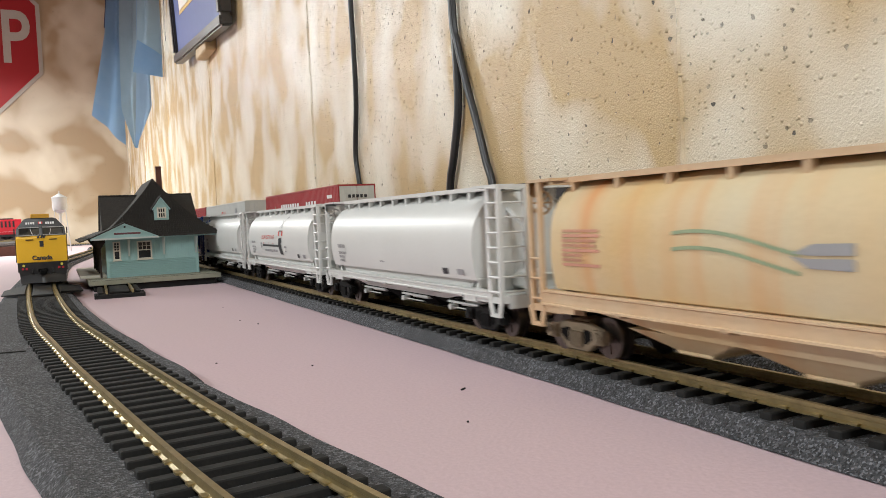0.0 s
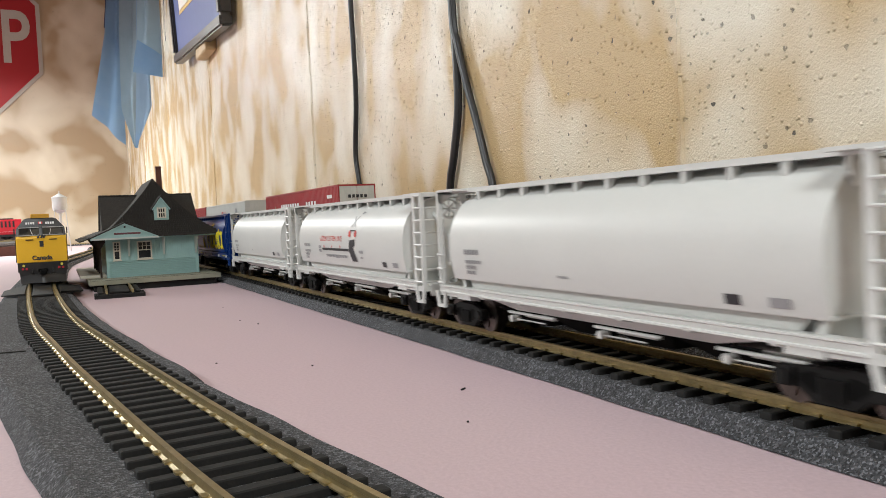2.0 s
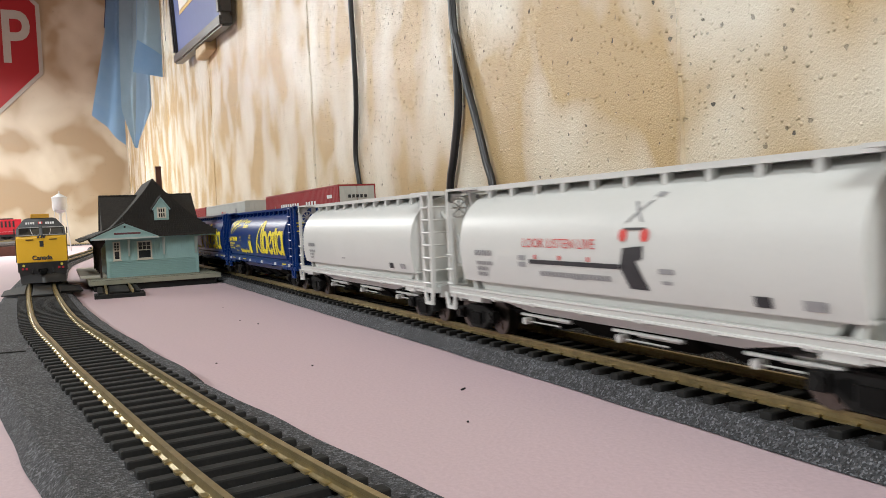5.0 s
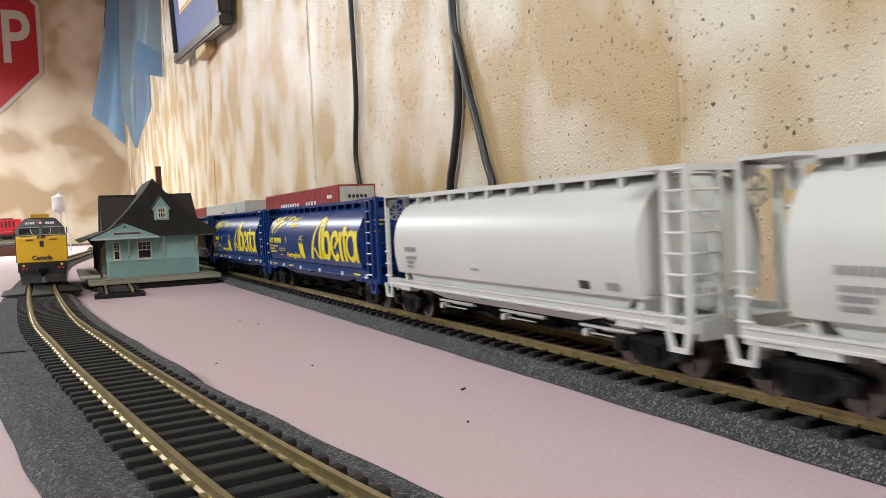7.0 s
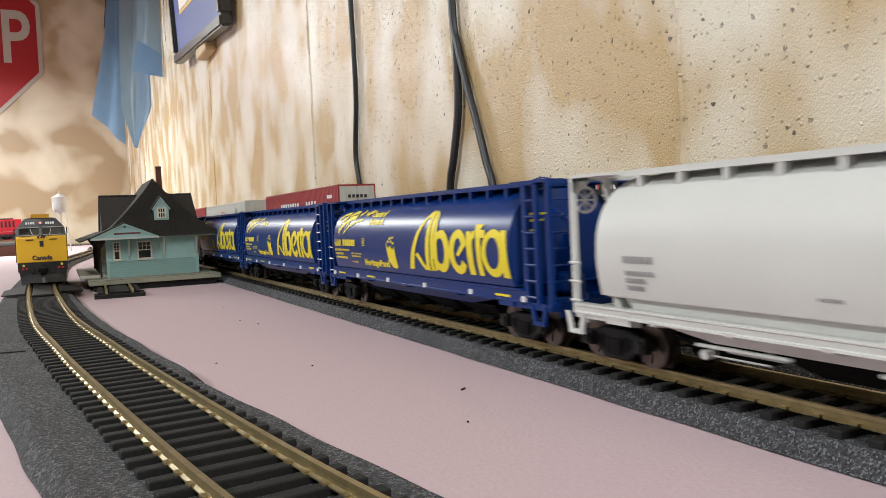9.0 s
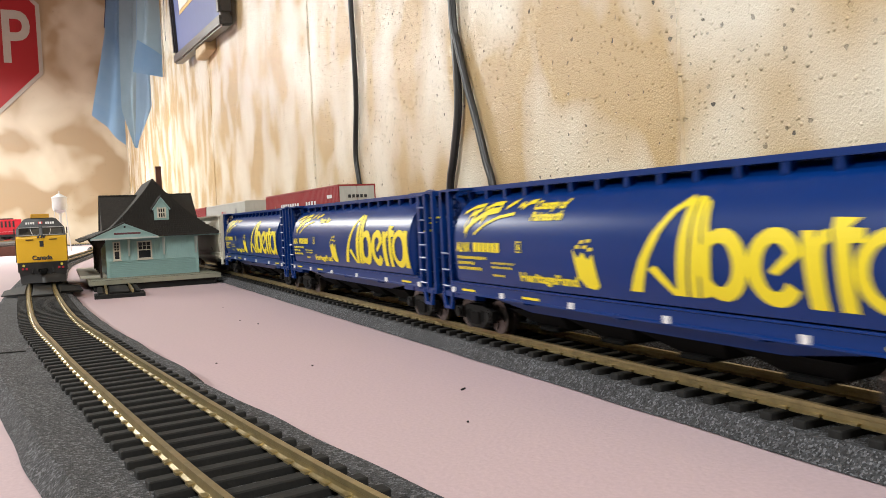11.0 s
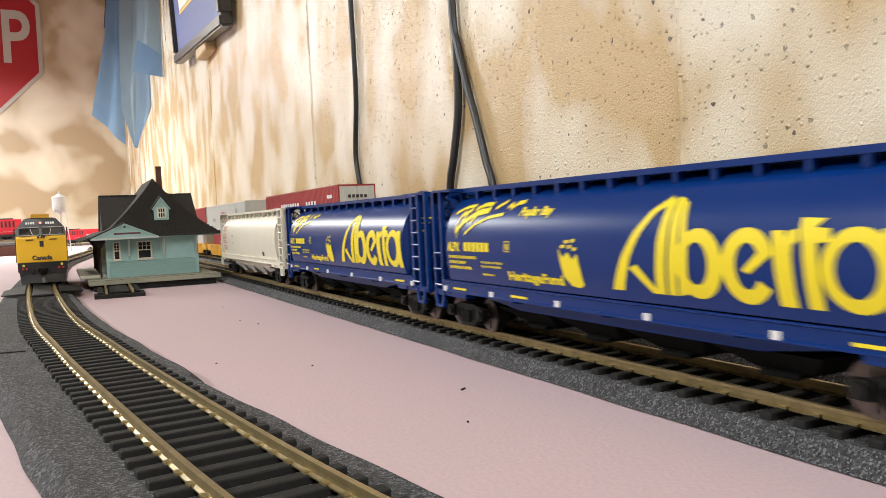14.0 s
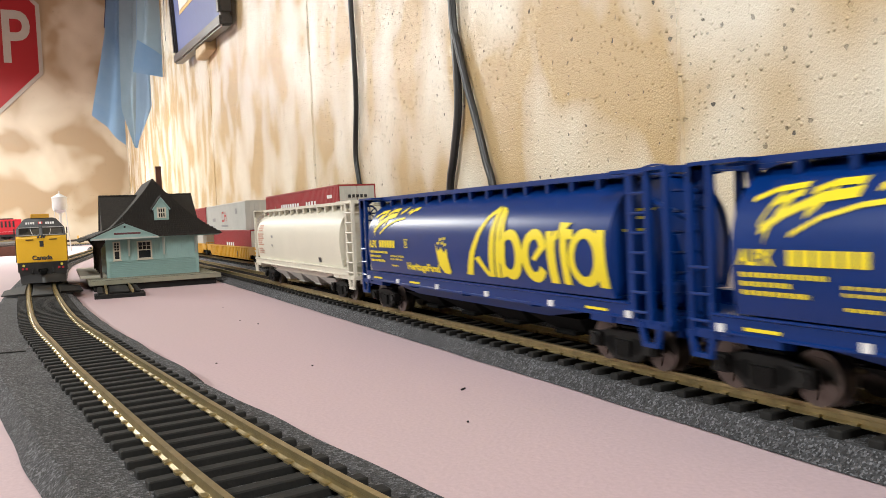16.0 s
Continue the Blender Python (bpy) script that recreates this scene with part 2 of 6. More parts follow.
for key, level in (("blue", 0.36), ("tie", 0.4), ("truck", 0.3), ("under", 0.15)):
    M[key].node_tree.nodes["Principled BSDF"].inputs["Specular IOR Level"].default_value = level
glass = bpy.data.materials.new("window_glass")
glass.use_nodes = True
gb = glass.node_tree.nodes["Principled BSDF"]
gb.inputs["Base Color"].default_value = (0.02, 0.022, 0.024, 1)
gb.inputs["Roughness"].default_value = 0.05
M["glass"] = glass
dark_glass = mat("tinted_glass", (0.03, 0.03, 0.03), 0.05, bump=0)
M["dark_glass"] = dark_glass


# ---- mesh helpers ----
def box(bm, x0, x1, y0, y1, z0, z1, m=None):
    v = [bm.verts.new((x, y, z)) for x in (x0, x1) for y in (y0, y1) for z in (z0, z1)]
    if m is not None:
        for q in v:
            q.co = m @ q.co
    for f in ((0, 1, 3, 2), (4, 6, 7, 5), (0, 4, 5, 1), (2, 3, 7, 6), (0, 2, 6, 4), (1, 5, 7, 3)):
        bm.faces.new([v[i] for i in f])
    return bm


def bevelled(bm, w, seg=1):
    bmesh.ops.recalc_face_normals(bm, faces=bm.faces[:])
    bmesh.ops.bevel(bm, geom=bm.edges[:], offset=w, segments=seg, affect="EDGES", clamp_overlap=True)
    return bm


def rod(bm, p0, p1, r, seg=6, r1=None):
    p0, p1 = Vector(p0), Vector(p1)
    d = p1 - p0
    q = d.to_track_quat("Z", "Y")
    rings = []
    for p, rr in ((p0, r), (p1, r if r1 is None else r1)):
        rings.append([bm.verts.new(p + q @ Vector((rr * math.cos(2 * math.pi * i / seg), rr * math.sin(2 * math.pi * i / seg), 0))) for i in range(seg)])
    for i in range(seg):
        j = (i + 1) % seg
        bm.faces.new((rings[0][i], rings[0][j], rings[1][j], rings[1][i]))
    bm.faces.new(rings[0][::-1])
    bm.faces.new(rings[1])
    return bm


def loft(bm, rings, caps=True):
    vr = [[bm.verts.new(p) for p in r] for r in rings]
    n = len(vr[0])
    for a, b in zip(vr[:-1], vr[1:]):
        for i in range(n):
            j = (i + 1) % n
            bm.faces.new((a[i], a[j], b[j], b[i]))
    if caps:
        bm.faces.new(vr[0][::-1])
        bm.faces.new(vr[-1])
    return bm


def prism(bm, profile, axis, a0, a1):
    """A closed outline extruded along an axis: outline in (y, z) for x, (x, z) for y, (x, y) for z."""
    def at(p, a):
        return {"x": (a, p[0], p[1]), "y": (p[0], a, p[1]), "z": (p[0], p[1], a)}[axis]
    return loft(bm, [[at(p, a0) for p in profile], [at(p, a1) for p in profile]])


def mesh_of(bm, name, material, smooth=False):
    bmesh.ops.recalc_face_normals(bm, faces=bm.faces[:])
    me = bpy.data.meshes.new(name)
    bm.to_mesh(me)
    bm.free()
    me.materials.append(material)
    if smooth:
        for p in me.polygons:
            p.use_smooth = True
        me.set_sharp_from_angle(angle=radians(38))
    return me


def part(name, bm, material, parent, label="", smooth=False):
    ob = new(name, mesh_of(bm, name, material, smooth))
    ob.parent = parent
    return tagged(ob, label)


def thing(name, bm, material, label, category, group="", kind="", smooth=False):
    return tagged(new(name, mesh_of(bm, name, material, smooth)), label, category, group, kind)


def base(name, m, label, category, group=""):
    ob = new(name)
    ob.empty_display_size = 0.01
    ob.matrix_basis = m
    return tagged(ob, label, category, group)


def text_flat(words, height, shear=0.0, width=1.0, spacing=1.0, bold=0.0):
    """Flat letters as a bmesh in (u, v), left bottom at 0, 0, capitals of that height."""
    cu = bpy.data.curves.new("letters", "FONT")
    cu.body, cu.size, cu.shear, cu.space_character, cu.offset = words, height / 0.70, shear, spacing, bold
    cu.resolution_u = 4
    ob = bpy.data.objects.new("letters", cu)
    scene.collection.objects.link(ob)
    bpy.context.view_layer.update()
    me = bpy.data.meshes.new_from_object(ob.evaluated_get(bpy.context.evaluated_depsgraph_get()))
    bm = bmesh.new()
    bm.from_mesh(me)
    bpy.data.objects.remove(ob)
    bpy.data.meshes.remove(me)
    x0 = min(v.co.x for v in bm.verts)
    for v in bm.verts:
        v.co.x = (v.co.x - x0) * width
    return bm


def quads(rects):
    """Flat bars (u0, v0, u1, v1) as a bmesh."""
    bm = bmesh.new()
    for u0, v0, u1, v1 in rects:
        bm.faces.new([bm.verts.new(p) for p in ((u0, v0, 0), (u1, v0, 0), (u1, v1, 0), (u0, v1, 0))])
    return bm


def poly(bm, pts):
    bm.faces.new([bm.verts.new((u, v, 0)) for u, v in pts])
    return bm


def sliced(bm, step):
    lo, hi = min(v.co.y for v in bm.verts), max(v.co.y for v in bm.verts)
    k = math.floor(lo / step) + 1
    while k * step < hi:
        bmesh.ops.bisect_plane(bm, geom=bm.verts[:] + bm.edges[:] + bm.faces[:], plane_co=(0, k * step, 0), plane_no=(0, 1, 0))
        k += 1
    return bm


def place(bm, origin, right, up, lift=0.0003):
    """Lays flat letters on a plane: origin, reading direction, up."""
    r, u = Vector(right).normalized(), Vector(up).normalized()
    n = r.cross(u)
    for v in bm.verts:
        v.co = Vector(origin) + r * v.co.x + u * v.co.y + n * lift
    return bm


# ---- room ----
def solid(name, x0, x1, y0, y1, z0, z1, material, label, category):
    return thing(name, box(bmesh.new(), x0, x1, y0, y1, z0, z1), material, label, category, kind="structure")


WEST, SOUTH, FLOOR_Z, CEIL_Z = -2.9, -1.9, -1.0, 1.42
solid("floor", WEST, WALL_X + 0.2, SOUTH, FAR_Y + 0.2, FLOOR_Z - 0.1, FLOOR_Z, M["floor"], "grey concrete basement floor", "floor")
solid("ceiling", WEST, WALL_X + 0.2, SOUTH, FAR_Y + 0.2, CEIL_Z, CEIL_Z + 0.1, M["plaster"], "plain pale basement ceiling", "ceiling")
solid("wall_west", WEST - 0.15, WEST, SOUTH, FAR_Y + 0.2, FLOOR_Z, CEIL_Z, M["plaster"], "plain pale basement wall", "wall")
solid("wall_south", WEST, WALL_X, SOUTH - 0.15, SOUTH, FLOOR_Z, CEIL_Z, M["plaster"], "plain pale basement wall", "wall")
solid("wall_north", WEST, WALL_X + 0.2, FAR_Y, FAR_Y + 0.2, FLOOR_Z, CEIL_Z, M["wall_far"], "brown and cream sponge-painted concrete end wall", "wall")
east = solid("wall_east", WALL_X + 0.03, WALL_X + 0.2, SOUTH, FAR_Y, FLOOR_Z, CEIL_Z, M["plaster"], "sponge-painted concrete wall with form panel seams", "wall")

# added out of view: keeps ceiling light off the sign and upper end wall
solid("shading_beam", WEST, WALL_X, 1.95, 2.10, 0.84, CEIL_Z, M["plaster"], "unseen boxed beam added to shade the upper far end", "beam")

SEAMS = [-1.53, -0.93, -0.33, 0.283, 0.862, 1.485, 2.09, 2.7, 3.3]
edges = [SOUTH] + SEAMS + [FAR_Y]
for y0, y1 in zip(edges[:-1], edges[1:]):
    push = random.uniform(0, 0.0008)
    bm = box(bmesh.new(), WALL_X + push, WALL_X + 0.03, y0 + 0.0002, y1 - 0.0002, FLOOR_Z, CEIL_Z)
    bevelled(bm, 0.0006)
    part("panel", bm, M["wall"], east)
for y in SEAMS:
    bm = bmesh.new()
    rings = []
    z = -0.05
    while z < 0.95:
        w = 0.0016 + 0.0014 * noise.noise(Vector((y * 9, z * 60, 0)))
        d = 0.0012 + 0.0016 * noise.noise(Vector((y * 5, z * 90, 3)))
        o = 0.0016 * noise.noise(Vector((y, z * 18, 7)))
        rings.append([(WALL_X + 0.001, y + o - w, z), (WALL_X - max(d, 0.0), y + o, z), (WALL_X + 0.001, y + o + w, z), (WALL_X + 0.01, y + o, z)])
        z += 0.004
    loft(bm, rings)
    part("seam", bm, M["wall"], east, smooth=True)

# board and its support
bm = box(bmesh.new(), -1.6, WALL_X - 0.002, -0.9, FAR_Y - 0.005, -0.05, 0.0)
thing("table_top", bm, M["board"], "pink foam board topping the railway table", "table top", kind="structure")
solid("table_base", -1.5, WALL_X - 0.03, -0.8, FAR_Y - 0.1, FLOOR_Z, -0.052, M["wood"], "pale pine base under the railway board", "table base")


# ---- track ----
def curve_path(pts, step):
    """Points along a smooth line through pts, at even steps."""
    fine = []
    p = [Vector((x, y, 0)) for x, y in pts]
    p = [2 * p[0] - p[1]] + p + [2 * p[-1] - p[-2]]
    for a, b, c, d in zip(p, p[1:], p[2:], p[3:]):
        for i in range(40):
            t = i / 40
            fine.append(0.5 * ((2 * b) + (c - a) * t + (2 * a - 5 * b + 4 * c - d) * t * t + (3 * b - a - 3 * c + d) * t ** 3))
    fine.append(p[-2])
    out, left = [fine[0]], step
    for a, b in zip(fine[:-1], fine[1:]):
        seg = (b - a).length
        while left <= seg:
            a = a + (b - a) * (left / seg)
            seg = (b - a).length
            out.append(a.copy())
            left = step
        left -= seg
    return out


def frames_of(path):
    res = []
    for i, p in enumerate(path):
        d = (path[min(i + 1, len(path) - 1)] - path[max(i - 1, 0)]).normalized()
        res.append((p, d, Vector((d.y, -d.x, 0))))
    return res


TIE_GAP = 0.0081
tie_meshes = []
for k in range(3):
    tie_meshes.append(mesh_of(bevelled(box(bmesh.new(), -0.0150 - 0.0002 * k, 0.0150, -0.0015, 0.0015, 0.0036, 0.00575), 0.00025), "tie", M["tie"]))


def ballast_bed(name, path, label, left=0.0205, right=0.0205, top=0.0042, material=None):
    bm = bmesh.new()
    rings = []
    for i, (p, d, s) in enumerate(frames_of(path)):
        l = (left(p.y) if callable(left) else left) + 0.0006 * noise.noise(p * 40)
        r = (right(p.y) if callable(right) else right) + 0.0009 * noise.noise(p * 35 + Vector((5, 0, 0)))
        rings.append([p - s * l + Vector((0, 0, 0.0003)), p - s * (l - 0.004) + Vector((0, 0, top)), p + s * (r - 0.004) + Vector((0, 0, top)), p + s * r + Vector((0, 0, 0.0003))])
    loft(bm, rings)
    return thing(name, bm, material or M["foam"], label, "roadbed", kind="structure")


def rail_mesh(bm, path, side):
    prof = [(-0.0011, 0.0055), (0.0011, 0.0055), (0.0011, 0.0058), (0.0004, 0.0061), (0.0004, 0.0070), (0.0006, 0.0072), (0.0006, RAIL), (-0.0006, RAIL), (-0.0006, 0.0072), (-0.0004, 0.0070), (-0.0004, 0.0061), (-0.0011, 0.0058)]
    loft(bm, [[p + s * (side * 0.00875 + u) + Vector((0, 0, z)) for u, z in prof] for p, d, s in frames_of(path)])
    return bm


def track(name, pts, label, near, group="model railway tracks", fine=0.006, gap=TIE_GAP):
    """A track: two rails, ties as single pieces where near(y) holds, the rest joined."""
    root = base(name, Matrix(), label, "track", group)
    path = curve_path(pts, fine)
    part("rail", rail_mesh(bmesh.new(), path, -1), M["rail"], root)
    part("rail", rail_mesh(bmesh.new(), path, 1), M["rail"], root)
    rest = bmesh.new()
    web = bmesh.new()
    for i, (p, d, s) in enumerate(frames_of(curve_path(pts, gap))):
        a = math.atan2(s.y, s.x) + random.uniform(-0.012, 0.012)
        m = Matrix.Translation(p) @ Matrix.Rotation(a, 4, "Z")
        if near(p.y):
            ob = new("tie", tie_meshes[i % 3])
            ob.parent = root
            ob.matrix_basis = m
        else:
            box(rest, -0.015, 0.015, -0.00155, 0.00155, 0.0036, 0.0057, m)
        for sx in (-1, 1):
            box(web, sx * 0.00875 - 0.0016, sx * 0.00875 + 0.0016, -0.0010, 0.0010, 0.0056, 0.0062, m)
    if len(rest.verts):
        tagged(part("tie_rest", rest, M["tie"], root), kind="stuff")
    else:
        rest.free()
    tagged(part("spike_strip", web, M["rail"], root), kind="stuff")
    return root


MAIN = [(TRACK_A, -0.5), (TRACK_A, 0.3), (TRACK_A, 1.2), (TRACK_A, 2.35)]
SIDING = [(TRACK_B, -0.5), (TRACK_B, 0.3), (TRACK_B, 1.2), (TRACK_B, 2.6)]
CURVE = [(0.115, -0.25), (0.062, -0.03), (0.0415, 0.06), (0.0285, 0.125), (0.0130, 0.25), (0.0050, 0.325), (-0.0050, 0.43), (-0.0125, 0.6), (-0.0160, 0.75), (-0.0165, 0.95), (-0.006, 1.25), (0.028, 1.56), (0.075, 2.0), (0.085, 2.35)]
CROSS = [(-1.3, 2.75), (-0.7, 2.98), (0.0, 3.02), (0.12, 3.02), (0.22, 3.02)]


def curve_left(y):
    ys = [-0.3, 0.17, 0.25, 0.36, 0.63, 0.9, 1.1, 2.5]
    ws = [0.029, 0.0295, 0.0315, 0.034, 0.0275, 0.024, 0.0205, 0.0205]
    return float(np.interp(y, ys, ws))


def curve_right(y):
    return float(np.interp(y, [-0.3, 0.12, 0.21, 0.243, 0.250, 0.265, 0.39, 0.6, 0.8], [0.0252, 0.0252, 0.0238, 0.0226, 0.0246, 0.0246, 0.0250, 0.0225, 0.0215]))


ballast_bed("roadbed_main", curve_path(MAIN, 0.006), "grey foam roadbed strip under the main track")
ballast_bed("roadbed_siding", curve_path(SIDING, 0.01), "grey foam roadbed strip under the wall track")
ballast_bed("roadbed_curve", curve_path(CURVE, 0.006), "grey foam roadbed strip under the curved track", curve_left, curve_right)
ballast_bed("roadbed_cross", curve_path(CROSS, 0.02), "grey foam roadbed strip along the end wall")
seam = bmesh.new()
loft(seam, [[(-0.0250, 0.3397, 0.0040), (-0.0250, 0.3417, 0.0040), (-0.0250, 0.3417, 0.0046), (-0.0250, 0.3397, 0.0046)], [(-0.0141, 0.3381, 0.0040), (-0.0141, 0.3401, 0.0040), (-0.0141, 0.3401, 0.0046), (-0.0141, 0.3381, 0.0046)]])
thing("roadbed_joint", seam, M["tie"], "dark joint between two foam roadbed strips", "joint", kind="structure")
track("main_track", MAIN, "brass-railed model track with black ties, straight", lambda y: 0.03 < y < 0.8)
track("wall_track", SIDING, "brass-railed model track beside the wall", lambda y: False, fine=0.02)
track("curved_track", CURVE, "brass-railed model track with black ties, curving", lambda y: 0.06 < y < 0.66, gap=0.0075)
track("end_track", CROSS, "model track crossing before the end wall", lambda y: False, fine=0.02)


# ---- hopper cars ----
class Tank:
    """The rounded body of a hopper: half width, z where the round top begins, top, lower edge, roundness, half length."""

    def __init__(self, w, zc, top, low, e, half):
        self.w, self.zc, self.top, self.low, self.e, self.half = w, zc, top, low, e, half

    def side(self, z):
        if z >= self.zc:
            q = min(1.0, (z - self.zc) / (self.top - self.zc))
            return self.w * (1 - q ** self.e) ** (1 / self.e)
        q = (self.zc - z) / (self.zc - self.low)
        return self.w * (1 - 0.075 * q * q)

    def ring(self, y, k=1.0, n=26):
        h = self.top - self.zc
        right = [(self.side(self.low + (self.zc - self.low) * i / 8), self.low + (self.zc - self.low) * i / 8) for i in range(8)]
        for i in range(n + 1):
            a = math.pi / 2 * i / n
            right.append((self.w * max(0.0, math.cos(a)) ** (2 / self.e), self.zc + h * math.sin(a) ** (2 / self.e)))
        mid = (self.low + self.top) / 2
        pts = right + [(-x, z) for x, z in right[-2::-1]]
        return [(x * k, y, mid + (z - mid) * k) for x, z in pts]

    def wrap(self, bm, y0, z0, lift=0.00025, step=0.0014):
        """Lays flat letters on the side that faces the room; they read towards -y."""
        bmesh.ops.remove_doubles(bm, verts=bm.verts[:], dist=1e-7)
        for v in bm.verts:
            v.co.y += z0
        sliced(bm, step)
        for v in bm.verts:
            z = v.co.y
            v.co = Vector((-(self.side(z) + lift), y0 - v.co.x, z))
        return bm


def decal(name, bm, tank, y0, z0, material, parent, label=""):
    return part(name, tank.wrap(bm, y0, z0), material, parent, label)


def stirrup(bm, x, y, z0=0.0082, z1=0.0132, w=0.0036):
    for a in (-1, 1):
        loft(bm, [[(x - 0.0005, y + a * w - 0.0008, z1), (x + 0.0005, y + a * w - 0.0008, z1), (x + 0.0005, y + a * w + 0.0008, z1), (x - 0.0005, y + a * w + 0.0008, z1)],
                  [(x - 0.0005, y + a * w * 0.62 - 0.0007, z0), (x + 0.0005, y + a * w * 0.62 - 0.0007, z0), (x + 0.0005, y + a * w * 0.62 + 0.0007, z0), (x - 0.0005, y + a * w * 0.62 + 0.0007, z0)]])
    box(bm, x - 0.0006, x + 0.0006, y - w * 0.8, y + w * 0.8, z0 - 0.0008, z0 + 0.0003)
    return bm


def truck(parent, y, material, wheels):
    """A two-axle truck with shaped side frames; its wheelsets go on the list wheels."""
    root = new("truck")
    root.empty_display_size = 0.005
    root.parent = parent
    root.location = (0, y, 0)
    for sx in (-1, 1):
        bm = bmesh.new()
        out = [(-0.0130, 0.0048), (-0.0088, 0.0044), (-0.0046, 0.0014), (0.0046, 0.0014), (0.0088, 0.0044), (0.0130, 0.0048), (0.0130, 0.0074), (0.0090, 0.0084), (0.0050, 0.0094), (-0.0050, 0.0094), (-0.0090, 0.0084), (-0.0130, 0.0074)]
        prism(bm, out, "x", sx * 0.0118, sx * 0.0138)
        bevelled(bm, 0.0003)
        for k in (-0.002, 0.0, 0.002):
            rod(bm, (sx * 0.0141, k, 0.0028), (sx * 0.0141, k, 0.0068), 0.0009, 6)
        for k in (-0.0107, 0.0107):
            box(bm, sx * 0.0128, sx * 0.0150, k - 0.0022, k + 0.0022, 0.0042, 0.0080)
            rod(bm, (sx * 0.0148, k, 0.0060), (sx * 0.0156, k, 0.0060), 0.0016, 8)
        frame_side = part("side_frame", bm, material, root)
        # no holes are cut: raised black patches give the openings' darkness
        for k in (-1, 1):
            bm = prism(bmesh.new(), [(k * 0.0032, 0.0036), (k * 0.0046, 0.0034), (k * 0.0078, 0.0056), (k * 0.0076, 0.0068), (k * 0.0044, 0.0076), (k * 0.0032, 0.0074)], "x", sx * 0.0130, sx * 0.01385)
            part("opening_patch", bm, M["under"], frame_side, "black patch standing in for a shaded opening in the side frame")
    part("bolster", box(bmesh.new(), -0.0120, 0.0120, -0.0035, 0.0035, 0.0045, 0.0100), material, root)
    for k in (-0.0107, 0.0107):
        bm = bmesh.new()
        for sx in (-1, 1):
            rod(bm, (sx * 0.0080, 0, 0), (sx * 0.0108, 0, 0), 0.0056, 20)
            rod(bm, (sx * 0.0072, 0, 0), (sx * 0.0080, 0, 0), 0.0063, 20)
            for j in range(4):
                a = j * math.pi / 2
                box(bm, sx * 0.0108, sx * 0.0111, -0.0007, 0.0007, 0.0018, 0.0042, Matrix.Rotation(a, 4, "X"))
        rod(bm, (-0.0118, 0, 0), (0.0118, 0, 0), 0.0011, 8)
        ws = part("wheelset", bm, M["steel"], root, "steel wheelset")
        ws.location = (0, k, 0.0056)
        wheels.append((ws, k))
    return root


def ladder(bm, x, y0, y1, z0, z1, n, r=0.00035, axis="y"):
    def at(a, z):
        return (x, a, z) if axis == "y" else (a, x, z)
    for a in (y0, y1):
        rod(bm, at(a, z0), at(a, z1), r * 1.5, 6)
    for i in range(n):
        z = z0 + (z1 - z0) * (i + 0.6) / n
        rod(bm, at(y0, z), at(y1, z), r, 5)
    return bm


def rungs(parent, material, p0, p1, zs, r=0.00038):
    """Ladder rungs between two posts, each a part."""
    for z in zs:
        part("rung", rod(bmesh.new(), (p0[0], p0[1], z), (p1[0], p1[1], z), r, 6), material, parent)


def group_part(name, parent):
    ob = new(name)
    ob.empty_display_size = 0.003
    ob.parent = parent
    return ob


